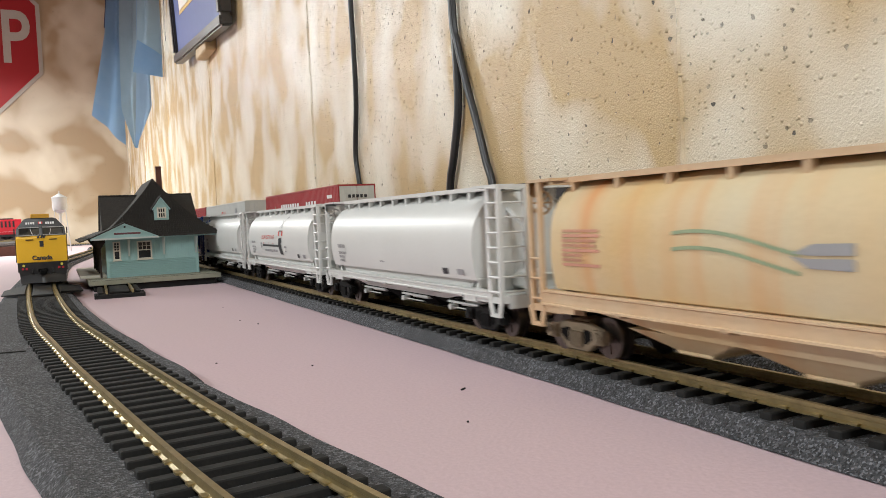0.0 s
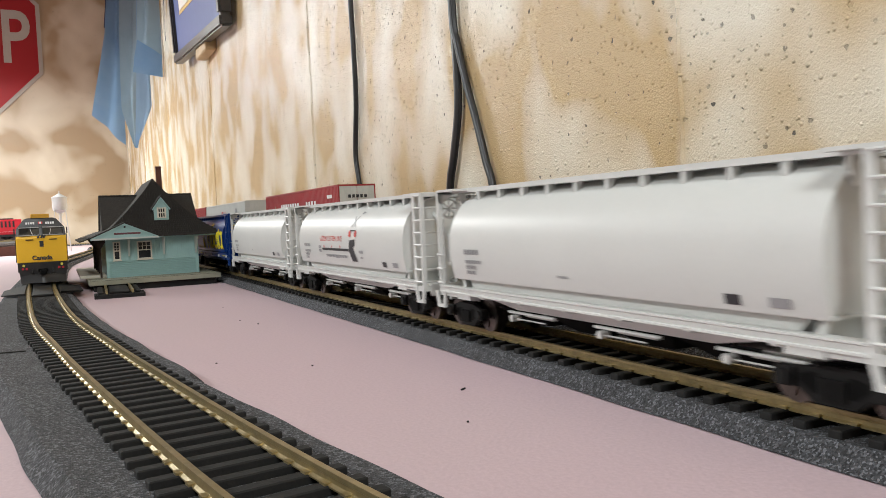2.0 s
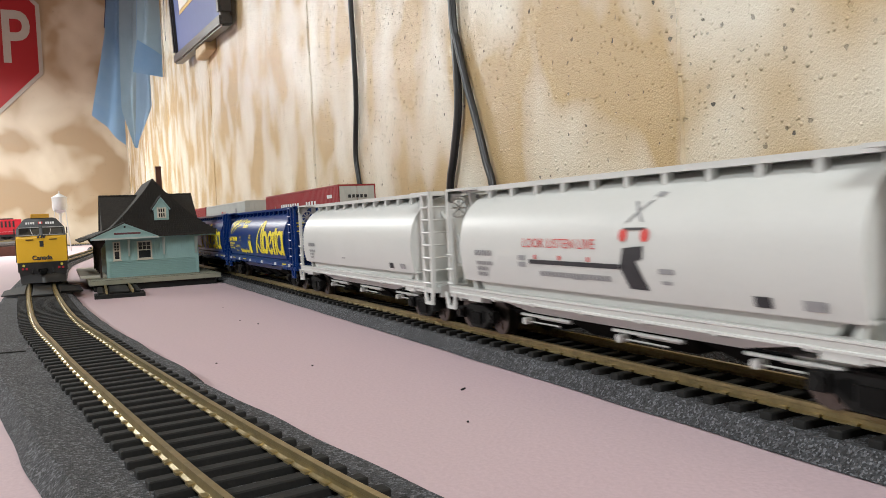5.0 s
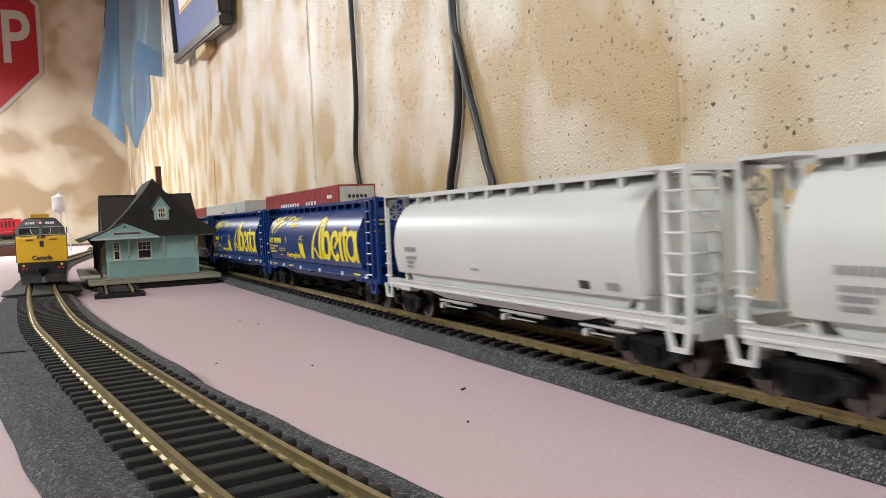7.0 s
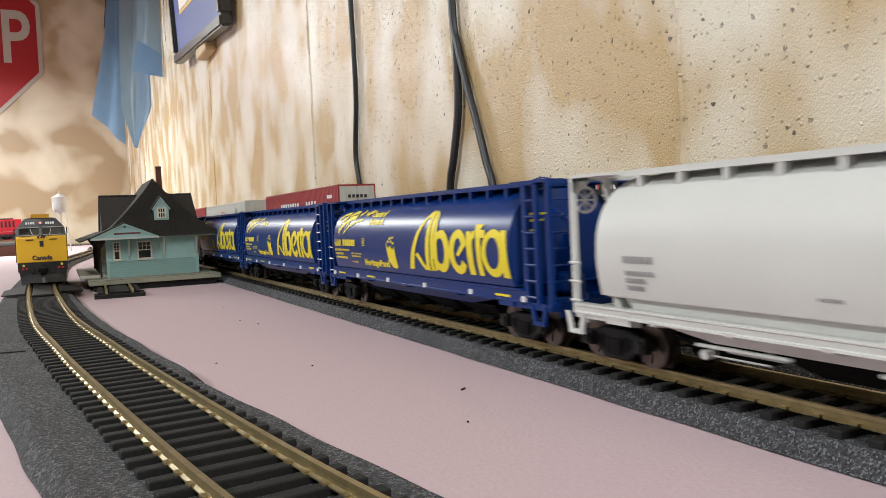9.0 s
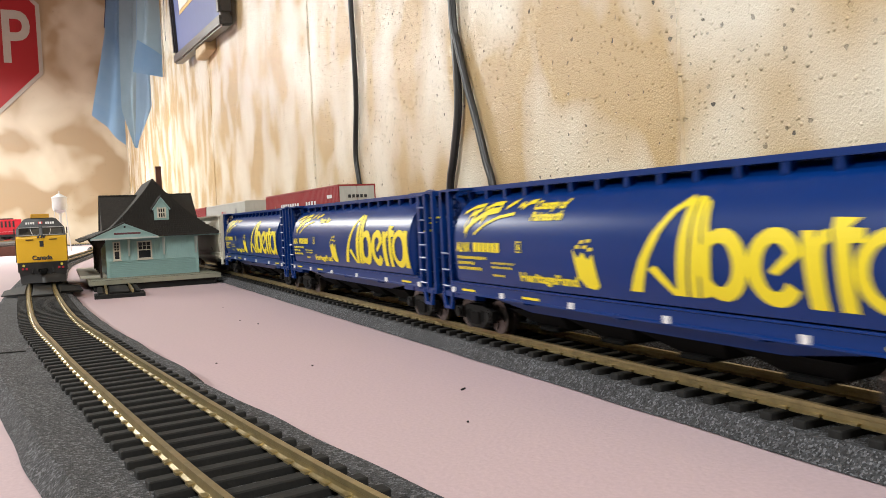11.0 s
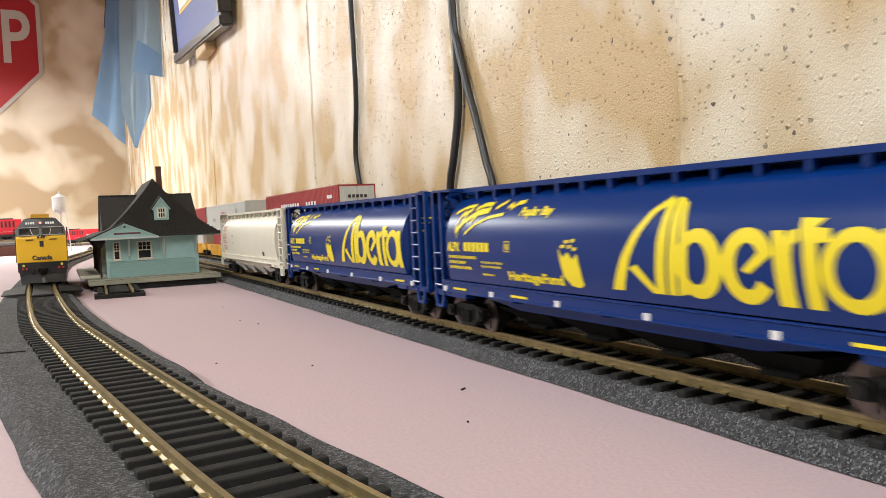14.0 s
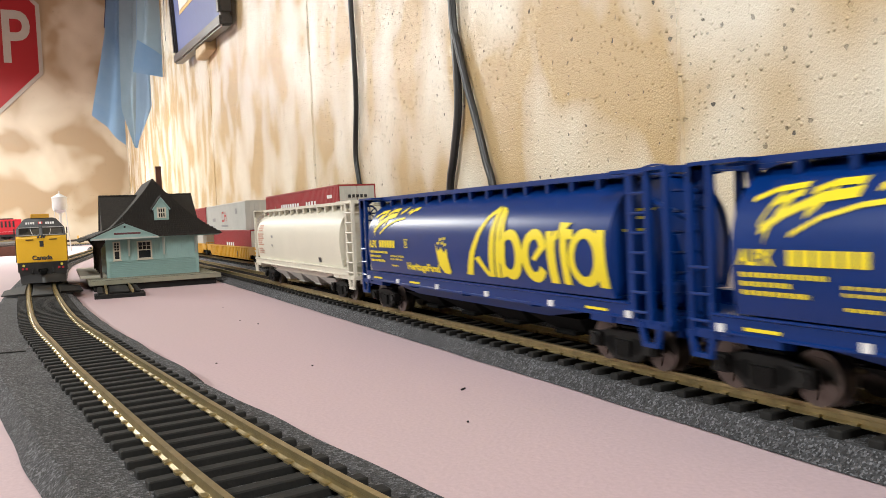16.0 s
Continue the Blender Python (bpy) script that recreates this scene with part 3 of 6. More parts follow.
def hopper(s8, tank, ends, trucks, paint, sill_paint, truck_paint, label, wheels, brackets=15, bays=4, bay_paint=None, lip=True, sill=(0.0122, 0.0149), squares=False, walk_z=0.0490, gates=None, bay_low=0.0046, pads=(6, 0.0236, -0.003), marks=0.0):
    """A covered hopper car: tank, sills, roof walkway, end frames with ladders, hopper bays, couplers, trucks.
    ends: how far the two posts of the leading end and of the trailing end stand beyond the tank."""
    car = base("hopper_car", pose(TRACK_A, s8, RAIL), label, "train car", "hopper cars of the moving train")
    t = tank.half
    lead, trail = [-(t + q) for q in ends[0]], [t + q for q in ends[1]]
    bm = bmesh.new()
    rings = [tank.ring(-t - 0.0014, 0.30), tank.ring(-t - 0.0011, 0.6), tank.ring(-t - 0.0003, 0.88), tank.ring(-t + 0.0006, 0.962), tank.ring(-t - 0.0004, 0.968), tank.ring(-t - 0.0004, 1.0)]
    rings += [tank.ring(-t + 2 * t * i / 9, 1.0) for i in range(1, 9)]
    rings += [tank.ring(t + 0.0004, 1.0), tank.ring(t + 0.0004, 0.968), tank.ring(t - 0.0006, 0.962), tank.ring(t + 0.0003, 0.88), tank.ring(t + 0.0011, 0.6), tank.ring(t + 0.0014, 0.30)]
    loft(bm, rings)
    part("tank", bm, paint, car, smooth=True)
    # lower body that narrows towards the outlets
    bm = loft(bmesh.new(), [[(-0.0163, -t * 0.94, tank.low + 0.001), (0.0163, -t * 0.94, tank.low + 0.001), (0.0163, t * 0.94, tank.low + 0.001), (-0.0163, t * 0.94, tank.low + 0.001)],
                            [(-0.0160, -t * 0.86, 0.0135), (0.0160, -t * 0.86, 0.0135), (0.0160, t * 0.86, 0.0135), (-0.0160, t * 0.86, 0.0135)],
                            [(-0.0138, -t * 0.56, 0.0098), (0.0138, -t * 0.56, 0.0098), (0.0138, t * 0.56, 0.0098), (-0.0138, t * 0.56, 0.0098)]])
    part("lower_body", bm, paint, car)
    # sloping end sheets
    for sy, e in ((-1, lead[-1]), (1, trail[-1])):
        bm = prism(bmesh.new(), [(sy * (t - 0.006), 0.0130), (sy * (t - 0.001), tank.low + 0.004), (sy * (t + 0.0002), tank.low + 0.004), (sy * (t - 0.003), 0.0130)], "x", -0.0168, 0.0168)
        part("end_sheet", bm, paint, car)
        bm = prism(bmesh.new(), [(sy * (t - 0.014), 0.0135), (sy * (t - 0.0005), 0.0330), (sy * (t + 0.0030), 0.0330), (e * 0.92, 0.0135)], "x", -0.0005, 0.0005)
        part("end_brace", bm, paint, car)
        bm = box(bmesh.new(), -0.0040, 0.0040, *sorted((sy * (t - 0.006), sy * (t + 0.006))), 0.0150, 0.0215)
        part("brake_cylinder", bevelled(bm, 0.001), paint, car)
    z0, z1 = sill
    for sx in (-1, 1):
        xo = 0.0186
        bm = prism(bmesh.new(), [(sx * (xo - 0.0030), z0), (sx * (xo + 0.0004), z0), (sx * (xo + 0.0004), z0 + 0.0005), (sx * xo, z0 + 0.0007), (sx * xo, z1 - 0.0007), (sx * (xo + 0.0005), z1 - 0.0005), (sx * (xo + 0.0005), z1), (sx * (xo - 0.0030), z1)], "y", lead[0] + 0.001, trail[0] - 0.0005)
        part("side_sill", bm, sill_paint, car)
        if lip:
            bm = prism(bmesh.new(), [(sx * 0.0165, tank.low - 0.0003), (sx * 0.0180, tank.low - 0.0003), (sx * 0.0182, tank.low + 0.0004), (sx * 0.0165, tank.low + 0.0004)], "y", -t * 0.985, t * 0.985)
            part("weld_lip", bm, sill_paint, car)
        for i in range(pads[0]):
            y = pads[2] + pads[1] * (i - (pads[0] - 1) / 2)
            bm = prism(bmesh.new(), [(sx * (xo + 0.0006), z0 + 0.0008), (sx * 0.0150, z0 + 0.0008), (sx * 0.0150, z0 - 0.0012), (sx * (xo + 0.0002), z0 - 0.0006)], "y", y - 0.0011, y + 0.0011)
            part("sill_pad", bevelled(bm, 0.0002), sill_paint, car)
        if squares:
            for q in (-0.0896, -0.0558, -0.0186, 0.0186, 0.0558, 0.0890):
                y = marks + q
                part("sill_marker", box(bmesh.new(), *sorted((sx * (xo + 0.0001), sx * (xo + 0.0008))), y - 0.0009, y + 0.0009, 0.0138, 0.0155), M["white_ink"], car, "small white square")
    for i in range(bays):
        y = (i - (bays - 1) / 2) * (2 * t * 0.74 / bays)
        w = t * 0.72 / bays
        bw, bl = (0.0085, 0.35) if bay_paint else (0.0060, 0.50)
        bm = loft(bmesh.new(), [[(-0.0136, y - w, 0.0100), (0.0136, y - w, 0.0100), (0.0136, y + w, 0.0100), (-0.0136, y + w, 0.0100)],
                                [(-bw, y - w * bl, bay_low), (bw, y - w * bl, bay_low), (bw, y + w * bl, bay_low), (-bw, y + w * bl, bay_low)]])
        bay = part("hopper_bay", bm, bay_paint or M["under"], car)
        if not gates:
            part("outlet_gate", bevelled(box(bmesh.new(), -0.0085, 0.0085, y - w * 0.34, y + w * 0.34, bay_low - 0.0010, bay_low + 0.0002), 0.0003), bay_paint or M["under"], car)
    for y in gates or ():
        # slide gate: two rails, a plate between them and the round capstan
        gate = part("outlet_gate", bevelled(box(bmesh.new(), -0.0128, 0.0128, y - 0.0200, y - 0.0050, 0.0078, 0.0088), 0.0002), sill_paint, car)
        part("gate_rail", bevelled(box(bmesh.new(), -0.0138, -0.0126, y - 0.0220, y + 0.0040, 0.0084, 0.0092), 0.0002), sill_paint, gate)
        part("gate_rail", bevelled(box(bmesh.new(), -0.0138, -0.0130, y - 0.0170, y - 0.0010, 0.0067, 0.0071), 0.0002), sill_paint, gate)
        part("gate_knob", rod(bmesh.new(), (-0.0150, y, 0.0071), (-0.0120, y, 0.0071), 0.0011, 10), sill_paint, gate)
        part("bay_outlet", loft(bmesh.new(), [[(-0.0130, y - 0.0240, 0.0100), (0.0130, y - 0.0240, 0.0100), (0.0130, y + 0.0010, 0.0100), (-0.0130, y + 0.0010, 0.0100)], [(-0.0118, y - 0.0190, 0.0086), (0.0118, y - 0.0190, 0.0086), (0.0118, y - 0.0050, 0.0086), (-0.0118, y - 0.0050, 0.0086)]]), paint, gate)
    part("centre_sill", box(bmesh.new(), -0.0050, 0.0050, lead[-1], trail[-1], 0.0085, 0.0115), M["under"], car)
    # roof walkway on brackets, hatches
    wy0, wy1 = lead[0] + 0.0010, trail[0]
    bracket = None
    for sx in (-1, 1):
        bm = prism(bmesh.new(), [(sx * 0.0036, walk_z), (sx * 0.0127, walk_z), (sx * 0.0127, walk_z - 0.0008), (sx * 0.0132, walk_z - 0.0008), (sx * 0.0132, walk_z + 0.0007), (sx * 0.0036, walk_z + 0.0007)], "y", wy0, wy1)
        part("walkway", bm, sill_paint, car)
        for i in range(brackets):
            y = wy0 + (wy1 - wy0) * (i + 0.5) / brackets
            bm = prism(bmesh.new(), [(sx * 0.0131, walk_z), (sx * 0.0131, walk_z - 0.0030), (sx * 0.0120, tank.top - 0.0060), (sx * 0.0108, tank.top - 0.0050), (sx * 0.0108, walk_z)], "y", y - 0.0007, y + 0.0007)
            part("walkway_bracket", bm, sill_paint, car)
    part("trough_hatch", bevelled(box(bmesh.new(), -0.0034, 0.0034, -t * 0.94, t * 0.94, 0.0462, walk_z + 0.0006), 0.0006), sill_paint, car)
    for i in range(9):
        y = -t * 0.85 + 2 * t * 0.85 * i / 8
        part("hatch_clamp", box(bmesh.new(), -0.0042, 0.0042, y - 0.0010, y + 0.0010, walk_z - 0.0004, walk_z + 0.0011), sill_paint, car)
    # end frames
    for sy, posts in ((-1, lead), (1, trail)):
        e = posts[-1]
        bm = box(bmesh.new(), -0.0183, 0.0183, *sorted((sy * (t - 0.004), e)), 0.0118, 0.0138)
        part("end_platform", bm, sill_paint, car)
        bm = box(bmesh.new(), -0.0150, 0.0150, *sorted((e - sy * 0.0012, e + sy * 0.0002)), 0.0100, 0.0144)
        part("end_beam", bm, sill_paint, car)
        frame_part = group_part("end_frame", car)
        for sx in (-1, 1):
            bm = prism(bmesh.new(), [(sx * 0.0187, 0.0150), (sx * 0.0187, z0 - 0.0016), (sx * 0.0150, z0 - 0.0022), (sx * 0.0150, 0.0150)], "y", sy * (t - 0.010), sy * (t - 0.001))
            part("bolster_end", bm, sill_paint, car)
            for k, y in enumerate(posts):
                w = 0.0011 if k == 0 and sy < 0 else 0.0007
                part("post", box(bmesh.new(), *sorted((sx * 0.0171, sx * 0.0186)), y - w, y + w, 0.0130, walk_z + 0.0004), sill_paint, frame_part)
            if len(posts) > 1:
                n = 8 if sy < 0 else 3
                rungs(frame_part, sill_paint, (sx * 0.0186, posts[0]), (sx * 0.0186, posts[1]), [0.0155 + (0.0330 if sy < 0 else 0.0115) * i / (n - 1) for i in range(n)])
            else:
                for i in range(3):
                    z = 0.0165 + 0.0050 * i
                    part("grab_iron", rod(bmesh.new(), (sx * 0.0190, e - 0.0035, z), (sx * 0.0190, e + 0.0008, z), 0.0004, 5), sill_paint, frame_part)
            part("stirrup", stirrup(bmesh.new(), sx * 0.0182, (posts[0] + e) / 2 if len(posts) > 1 else e), sill_paint, car)
            part("top_rail", box(bmesh.new(), *sorted((sx * 0.0120, sx * 0.0186)), *sorted((sy * (t - 0.001), e)), walk_z - 0.0002, walk_z + 0.0006), sill_paint, frame_part)
        part("cross_rail", box(bmesh.new(), -0.0186, 0.0186, e - 0.0007, e + 0.0007, walk_z - 0.0010, walk_z + 0.0004), sill_paint, frame_part)
        if sy < 0:
            part("inner_post", box(bmesh.new(), -0.0090, -0.0078, e - 0.0006, e + 0.0006, 0.0138, walk_z), sill_paint, frame_part)
            rungs(frame_part, sill_paint, (-0.0180, e), (-0.0084, e), [0.0155 + 0.0330 * i / 7 for i in range(8)])
            bm = bmesh.new()
            part("end_ladder_brace", rod(bm, (-0.0084, e, 0.036), (-0.0060, -t, 0.042), 0.0008, 6), sill_paint, frame_part)
            for sx in (-1, 1) if squares else ():
                hoop = bmesh.new()
                pts = [Vector((sx * 0.016, lead[0] + (e - lead[0]) * i / 8, walk_z + 0.0002 + 0.0010 * math.sin(math.pi * i / 8))) for i in range(9)]
                for a, b in zip(pts[:-1], pts[1:]):
                    rod(hoop, a, b, 0.0003, 5)
                part("roof_grab", hoop, sill_paint, frame_part)
        else:
            bm = prism(bmesh.new(), [(sx2, z) for sx2, z in ((-0.0186, walk_z), (-0.0186, walk_z - 0.0035), (-0.0168, walk_z - 0.0045), (-0.0120, walk_z - 0.0005), (-0.0120, walk_z))], "y", e - 0.0007, e + 0.0007)
            part("gusset", bm, sill_paint, frame_part)
        bm = box(bmesh.new(), -0.0018, 0.0018, *sorted((e - sy * 0.003, e + sy * 0.0060)), 0.0078, 0.0108)
        box(bm, -0.0030, 0.0014, *sorted((e + sy * 0.0040, e + sy * 0.0080)), 0.0076, 0.0110)
        part("coupler", bm, M["under"], car)
    for y in trucks:
        truck(car, y, truck_paint, wheels)
    # brake wheel at the trailing end
    bm = bmesh.new()
    e, cx, cz, r = trail[-1] + 0.0006, -0.0135, 0.0430, 0.0034
    for i in range(16):
        a0, a1 = 2 * math.pi * i / 16, 2 * math.pi * (i + 1) / 16
        rod(bm, (cx + r * math.cos(a0), e, cz + r * math.sin(a0)), (cx + r * math.cos(a1), e, cz + r * math.sin(a1)), 0.0004, 5)
    for i in range(4):
        a0 = math.pi * i / 4
        rod(bm, (cx + r * math.cos(a0), e, cz + r * math.sin(a0)), (cx - r * math.cos(a0), e, cz - r * math.sin(a0)), 0.0003, 4)
    part("brake_wheel", bm, sill_paint, car)
    return car


CARS, WHEELS = [], []
WHITE_TANK = Tank(0.0202, 0.0290, 0.0486, 0.0186, 2.35, 0.0743)
BLUE_TANK = Tank(0.0204, 0.0290, 0.0486, 0.0180, 2.35, 0.0840)
RUST_TANK = Tank(0.0185, 0.0290, 0.0490, 0.0186, 2.6, 0.0985)
CREAM_TANK = Tank(0.0183, 0.0300, 0.0480, 0.0170, 2.5, 0.0895)


def small_print(tank, car, y, z, material, rows, height=0.0011, gap=0.0019):
    """Print too small to read, as bars: each row a list of (start, length)."""
    rects = []
    for i, row in enumerate(rows):
        for u0, w in row:
            rects.append((u0, -i * gap, u0 + w, -i * gap + height))
    return decal("small_print", quads(rects), tank, y, z, material, car)


def broken(row_len, cell=0.0016, gap=0.0005):
    """One row of print as letter-sized bars."""
    out, u = [], 0.0
    while u < row_len:
        w = min(random.uniform(0.6, 1.0) * cell, row_len - u)
        out.append((u, w))
        u += w + gap
    return out


def white_hopper(s8, label):
    car = hopper(s8, WHITE_TANK, ((0.0084, 0.0150), (0.0126,)), (-0.0712, 0.0764), M["white"], M["white"], M["truck"], label, WHEELS, brackets=12, sill=(0.0130, 0.0156), gates=(0.0437, -0.0015, -0.0457))
    small_print(WHITE_TANK, car, 0.0640, 0.0272, M["grey_ink"], [broken(0.0105)], 0.0017)
    small_print(WHITE_TANK, car, 0.0635, 0.0242, M["grey_ink"], [broken(0.0105), broken(0.007, 0.001, 0.0003), broken(0.006, 0.001, 0.0003)], 0.0012, 0.0018)
    decal("data_plate", quads([(0, 0, 0.0042, 0.0022)]), WHITE_TANK, -0.0505, 0.0198, M["black_ink"], car)
    decal("data_plate", quads([(0, 0, 0.0050, 0.0020)]), WHITE_TANK, -0.0620, 0.0200, M["grey_ink"], car)
    small_print(WHITE_TANK, car, 0.0100, 0.0220, M["grey_ink"], [broken(0.005, 0.001, 0.0003)], 0.0007)
    CARS.append((car, s8))
    return car


def stripes(shapes):
    bm = bmesh.new()
    for pts in shapes:
        poly(bm, pts)
    return bm


def blue_hopper(s8, label, slogan, mark):
    car = hopper(s8, BLUE_TANK, ((0.0065, 0.0125, 0.0190), (0.0080, 0.0140)), (-0.0810, 0.0830), M["blue"], M["blue"], M["truck"], label, WHEELS, lip=False, sill=(0.0134, 0.0176), squares=True, pads=(5, 0.044, 0.0))
    # the big word, letter by letter: straight strokes, round bowls
    def ring(cu, cv, ru, rv, iu, iv, a0=0.0, a1=360.0, shift=0.0, n=28):
        bm = bmesh.new()
        pts = []
        for i in range(n + 1):
            a = radians(a0 + (a1 - a0) * i / n)
            pts.append(((cu + ru * math.cos(a), cv + rv * math.sin(a)), (cu + shift + iu * math.cos(a), cv + iv * math.sin(a))))
        for (o0, i0), (o1, i1) in zip(pts[:-1], pts[1:]):
            poly(bm, [i0, o0, o1, i1])
        return bm

    def letter(bm, lift, label):
        for v in bm.verts:
            v.co.x *= 1.015
        part("big_letter", BLUE_TANK.wrap(bm, -0.0074, 0.0205, lift), M["yellow_ink"], car, label)

    leg = [(0.0, 0.0), (0.0040, 0.0078), (0.0085, 0.0140), (0.0135, 0.0192), (0.0188, 0.0224)]
    inner = [(0.0043, 0.0), (0.0074, 0.0078), (0.0112, 0.0140), (0.0152, 0.0185), (0.0192, 0.0205)]
    bm = bmesh.new()
    for a, b, c, d in zip(leg[:-1], leg[1:], inner[:-1], inner[1:]):
        poly(bm, [c, d, b, a])
    letter(bm, 0.00022, "large yellow slanting letter A")
    letter(stripes([[(0.0071, 0.0056), (0.0098, 0.0066), (0.0172, 0.0000), (0.0146, 0.0000)]]), 0.00026, "yellow crossbar of the letter A")
    letter(stripes([[(0.0157, 0.0), (0.0189, 0.0), (0.0200, 0.0113), (0.0206, 0.0219), (0.0184, 0.0208), (0.0168, 0.0113)]]), 0.0003, "yellow upright stripe")
    letter(stripes([[(0.0196, 0.0), (0.0223, 0.0), (0.0235, 0.0113), (0.0231, 0.0214), (0.0209, 0.0220), (0.0207, 0.0113)]]), 0.00022, "yellow upright stripe, letter l")
    letter(stripes([[(0.0230, 0.0), (0.0262, 0.0006), (0.0266, 0.0113), (0.0248, 0.0204), (0.0234, 0.0211), (0.0242, 0.0113)]]), 0.0003, "yellow upright stroke of the letter b")
    letter(ring(0.0294, 0.0074, 0.0068, 0.0076, 0.0034, 0.0046, shift=-0.0006), 0.00026, "round yellow bowl of the letter b")
    letter(ring(0.0426, 0.0074, 0.0068, 0.0077, 0.0031, 0.0047, 28, 325), 0.00022, "round yellow letter e")
    letter(stripes([[(0.0412, 0.0066), (0.0430, 0.0058), (0.0488, 0.0100), (0.0482, 0.0118), (0.0466, 0.0114)]]), 0.0003, "yellow slanting bar of the letter e")
    letter(stripes([[(0.0499, 0.0), (0.0538, 0.0), (0.0530, 0.0100), (0.0532, 0.0118), (0.0545, 0.0126), (0.0542, 0.0148), (0.0520, 0.0143), (0.0514, 0.0128), (0.0512, 0.0145), (0.0484, 0.0144)]]), 0.00026, "yellow letter r")
    letter(stripes([[(0.0562, 0.0), (0.0595, 0.0), (0.0584, 0.0122), (0.0580, 0.0150), (0.0600, 0.0166), (0.0548, 0.0168), (0.0546, 0.0148), (0.0553, 0.0122)], [(0.0584, 0.0122), (0.0612, 0.0124), (0.0610, 0.0148), (0.0580, 0.0150)]]), 0.0003, "yellow letter t")
    letter(ring(0.0664, 0.0075, 0.0074, 0.0076, 0.0042, 0.0050, shift=-0.0004), 0.00022, "round yellow letter a")
    letter(stripes([[(0.0716, 0.0), (0.0755, 0.0), (0.0742, 0.0147), (0.0706, 0.0147)]]), 0.00026, "yellow stem of the letter a")
    bm = text_flat("HeritageFund", 0.0026, 0.0, 1.0, 1.0, 0.00016)
    wide = max(v.co.x for v in bm.verts)
    for v in bm.verts:
        v.co.x *= 0.0292 / wide
    decal("lettering", bm, BLUE_TANK, 0.0427, 0.0202, M["yellow_ink"], car)
    shapes = [[(0, 0.0106), (0.0018, 0.0030), (0.0050, 0.0004), (0.0087, 0), (0.0106, 0.0010), (0.0088, 0.0092), (0.0066, 0.0076), (0.0045, 0.0096), (0.0022, 0.0080)]]
    for u, v in ((0.0014, 0.0104), (0.0046, 0.0104), (0.0068, 0.0098), (0.0032, 0.0117), (0.0060, 0.0120)):
        shapes.append([(u, v), (u + 0.0017, v + 0.0003), (u + 0.0018, v + 0.0012), (u + 0.0001, v + 0.0009)])
    decal("emblem", stripes(shapes), BLUE_TANK, 0.0150, 0.0198, M["yellow_ink"], car, "yellow tulip-like emblem")
    decal("reporting_mark", text_flat(mark, 0.0030, 0, 0.84, 1.0, 0.00016), BLUE_TANK, 0.0826, 0.0283, M["yellow_ink"], car)
    small_print(BLUE_TANK, car, 0.0705, 0.0283, M["yellow_ink"], [[(0.0029 * i, 0.0023) for i in range(6)]], 0.0030)
    small_print(BLUE_TANK, car, 0.0820, 0.0258, M["yellow_ink"], [broken(0.020, 0.0013), broken(0.012, 0.0013), broken(0.016, 0.0013)], 0.0010, 0.0018)
    small_print(BLUE_TANK, car, 0.0590, 0.0246, M["yellow_ink"], [broken(0.014, 0.0012, 0.0008), broken(0.012, 0.0012, 0.0008), [], broken(0.007, 0.0014)], 0.0007, 0.0013)
    decal("data_plate", quads([(0, 0, 0.0030, 0.0003), (0, 0.0030, 0.0030, 0.0033), (0, 0.0003, 0.0003, 0.0030), (0.0027, 0.0003, 0.0030, 0.0030), (0.0010, 0.0008, 0.0020, 0.0024)]), BLUE_TANK, 0.0438, 0.0286, M["yellow_ink"], car)
    # the brush-written slogan, as slanting strokes
    def stroke(pts, w):
        bm = bmesh.new()
        for (a, b), (c, d) in zip(pts[:-1], pts[1:]):
            poly(bm, [(a, b - w), (c, d - w), (c + w * 0.4, d + w), (a + w * 0.4, b + w)])
        decal("slogan_stroke", bm, BLUE_TANK, 0.0805, 0.0342, M["yellow_ink"], car, "yellow brush stroke")
    stroke([(0.0000, 0.0068), (0.0050, 0.0086), (0.0115, 0.0092)], 0.0006)
    stroke([(0.0068, 0.0082), (0.0044, 0.0050), (0.0026, 0.0018)], 0.0008)
    stroke([(0.0052, 0.0060), (0.0090, 0.0072), (0.0112, 0.0078)], 0.0007)
    stroke([(0.0096, 0.0076), (0.0062, 0.0034), (0.0042, -0.0010)], 0.0011)
    stroke([(0.0030, 0.0008), (0.0085, 0.0040), (0.0150, 0.0066), (0.0230, 0.0074)], 0.0010)
    stroke([(0.0130, 0.0078), (0.0170, 0.0092), (0.0225, 0.0094)], 0.0007)
    stroke([(0.0180, 0.0086), (0.0156, 0.0058), (0.0130, 0.0036)], 0.0009)
    stroke([(0.0230, 0.0096), (0.0216, 0.0070)], 0.0008)
    stroke([(0.0262, 0.0078), (0.0290, 0.0090), (0.0310, 0.0100)], 0.0007)
    stroke([(0.0100, -0.0002), (0.0165, 0.0030), (0.0240, 0.0050), (0.0330, 0.0060)], 0.0005)
    stroke([(0.0335, 0.0080), (0.0355, 0.0090), (0.0360, 0.0076), (0.0385, 0.0090), (0.0420, 0.0094)], 0.0007)
    for words, v in slogan:
        decal("lettering", text_flat(words, 0.0024, 0.25, 1.15, 1.0, 0.00016), BLUE_TANK, 0.0378, v, M["yellow_ink"], car)
    for y in (0.0440, -0.0720, 0.0830):
        bm = box(bmesh.new(), -0.01885, -0.0186, y - 0.0090, y, 0.0146, 0.0153)
        part("sill_text", bm, M["yellow_ink"], car)
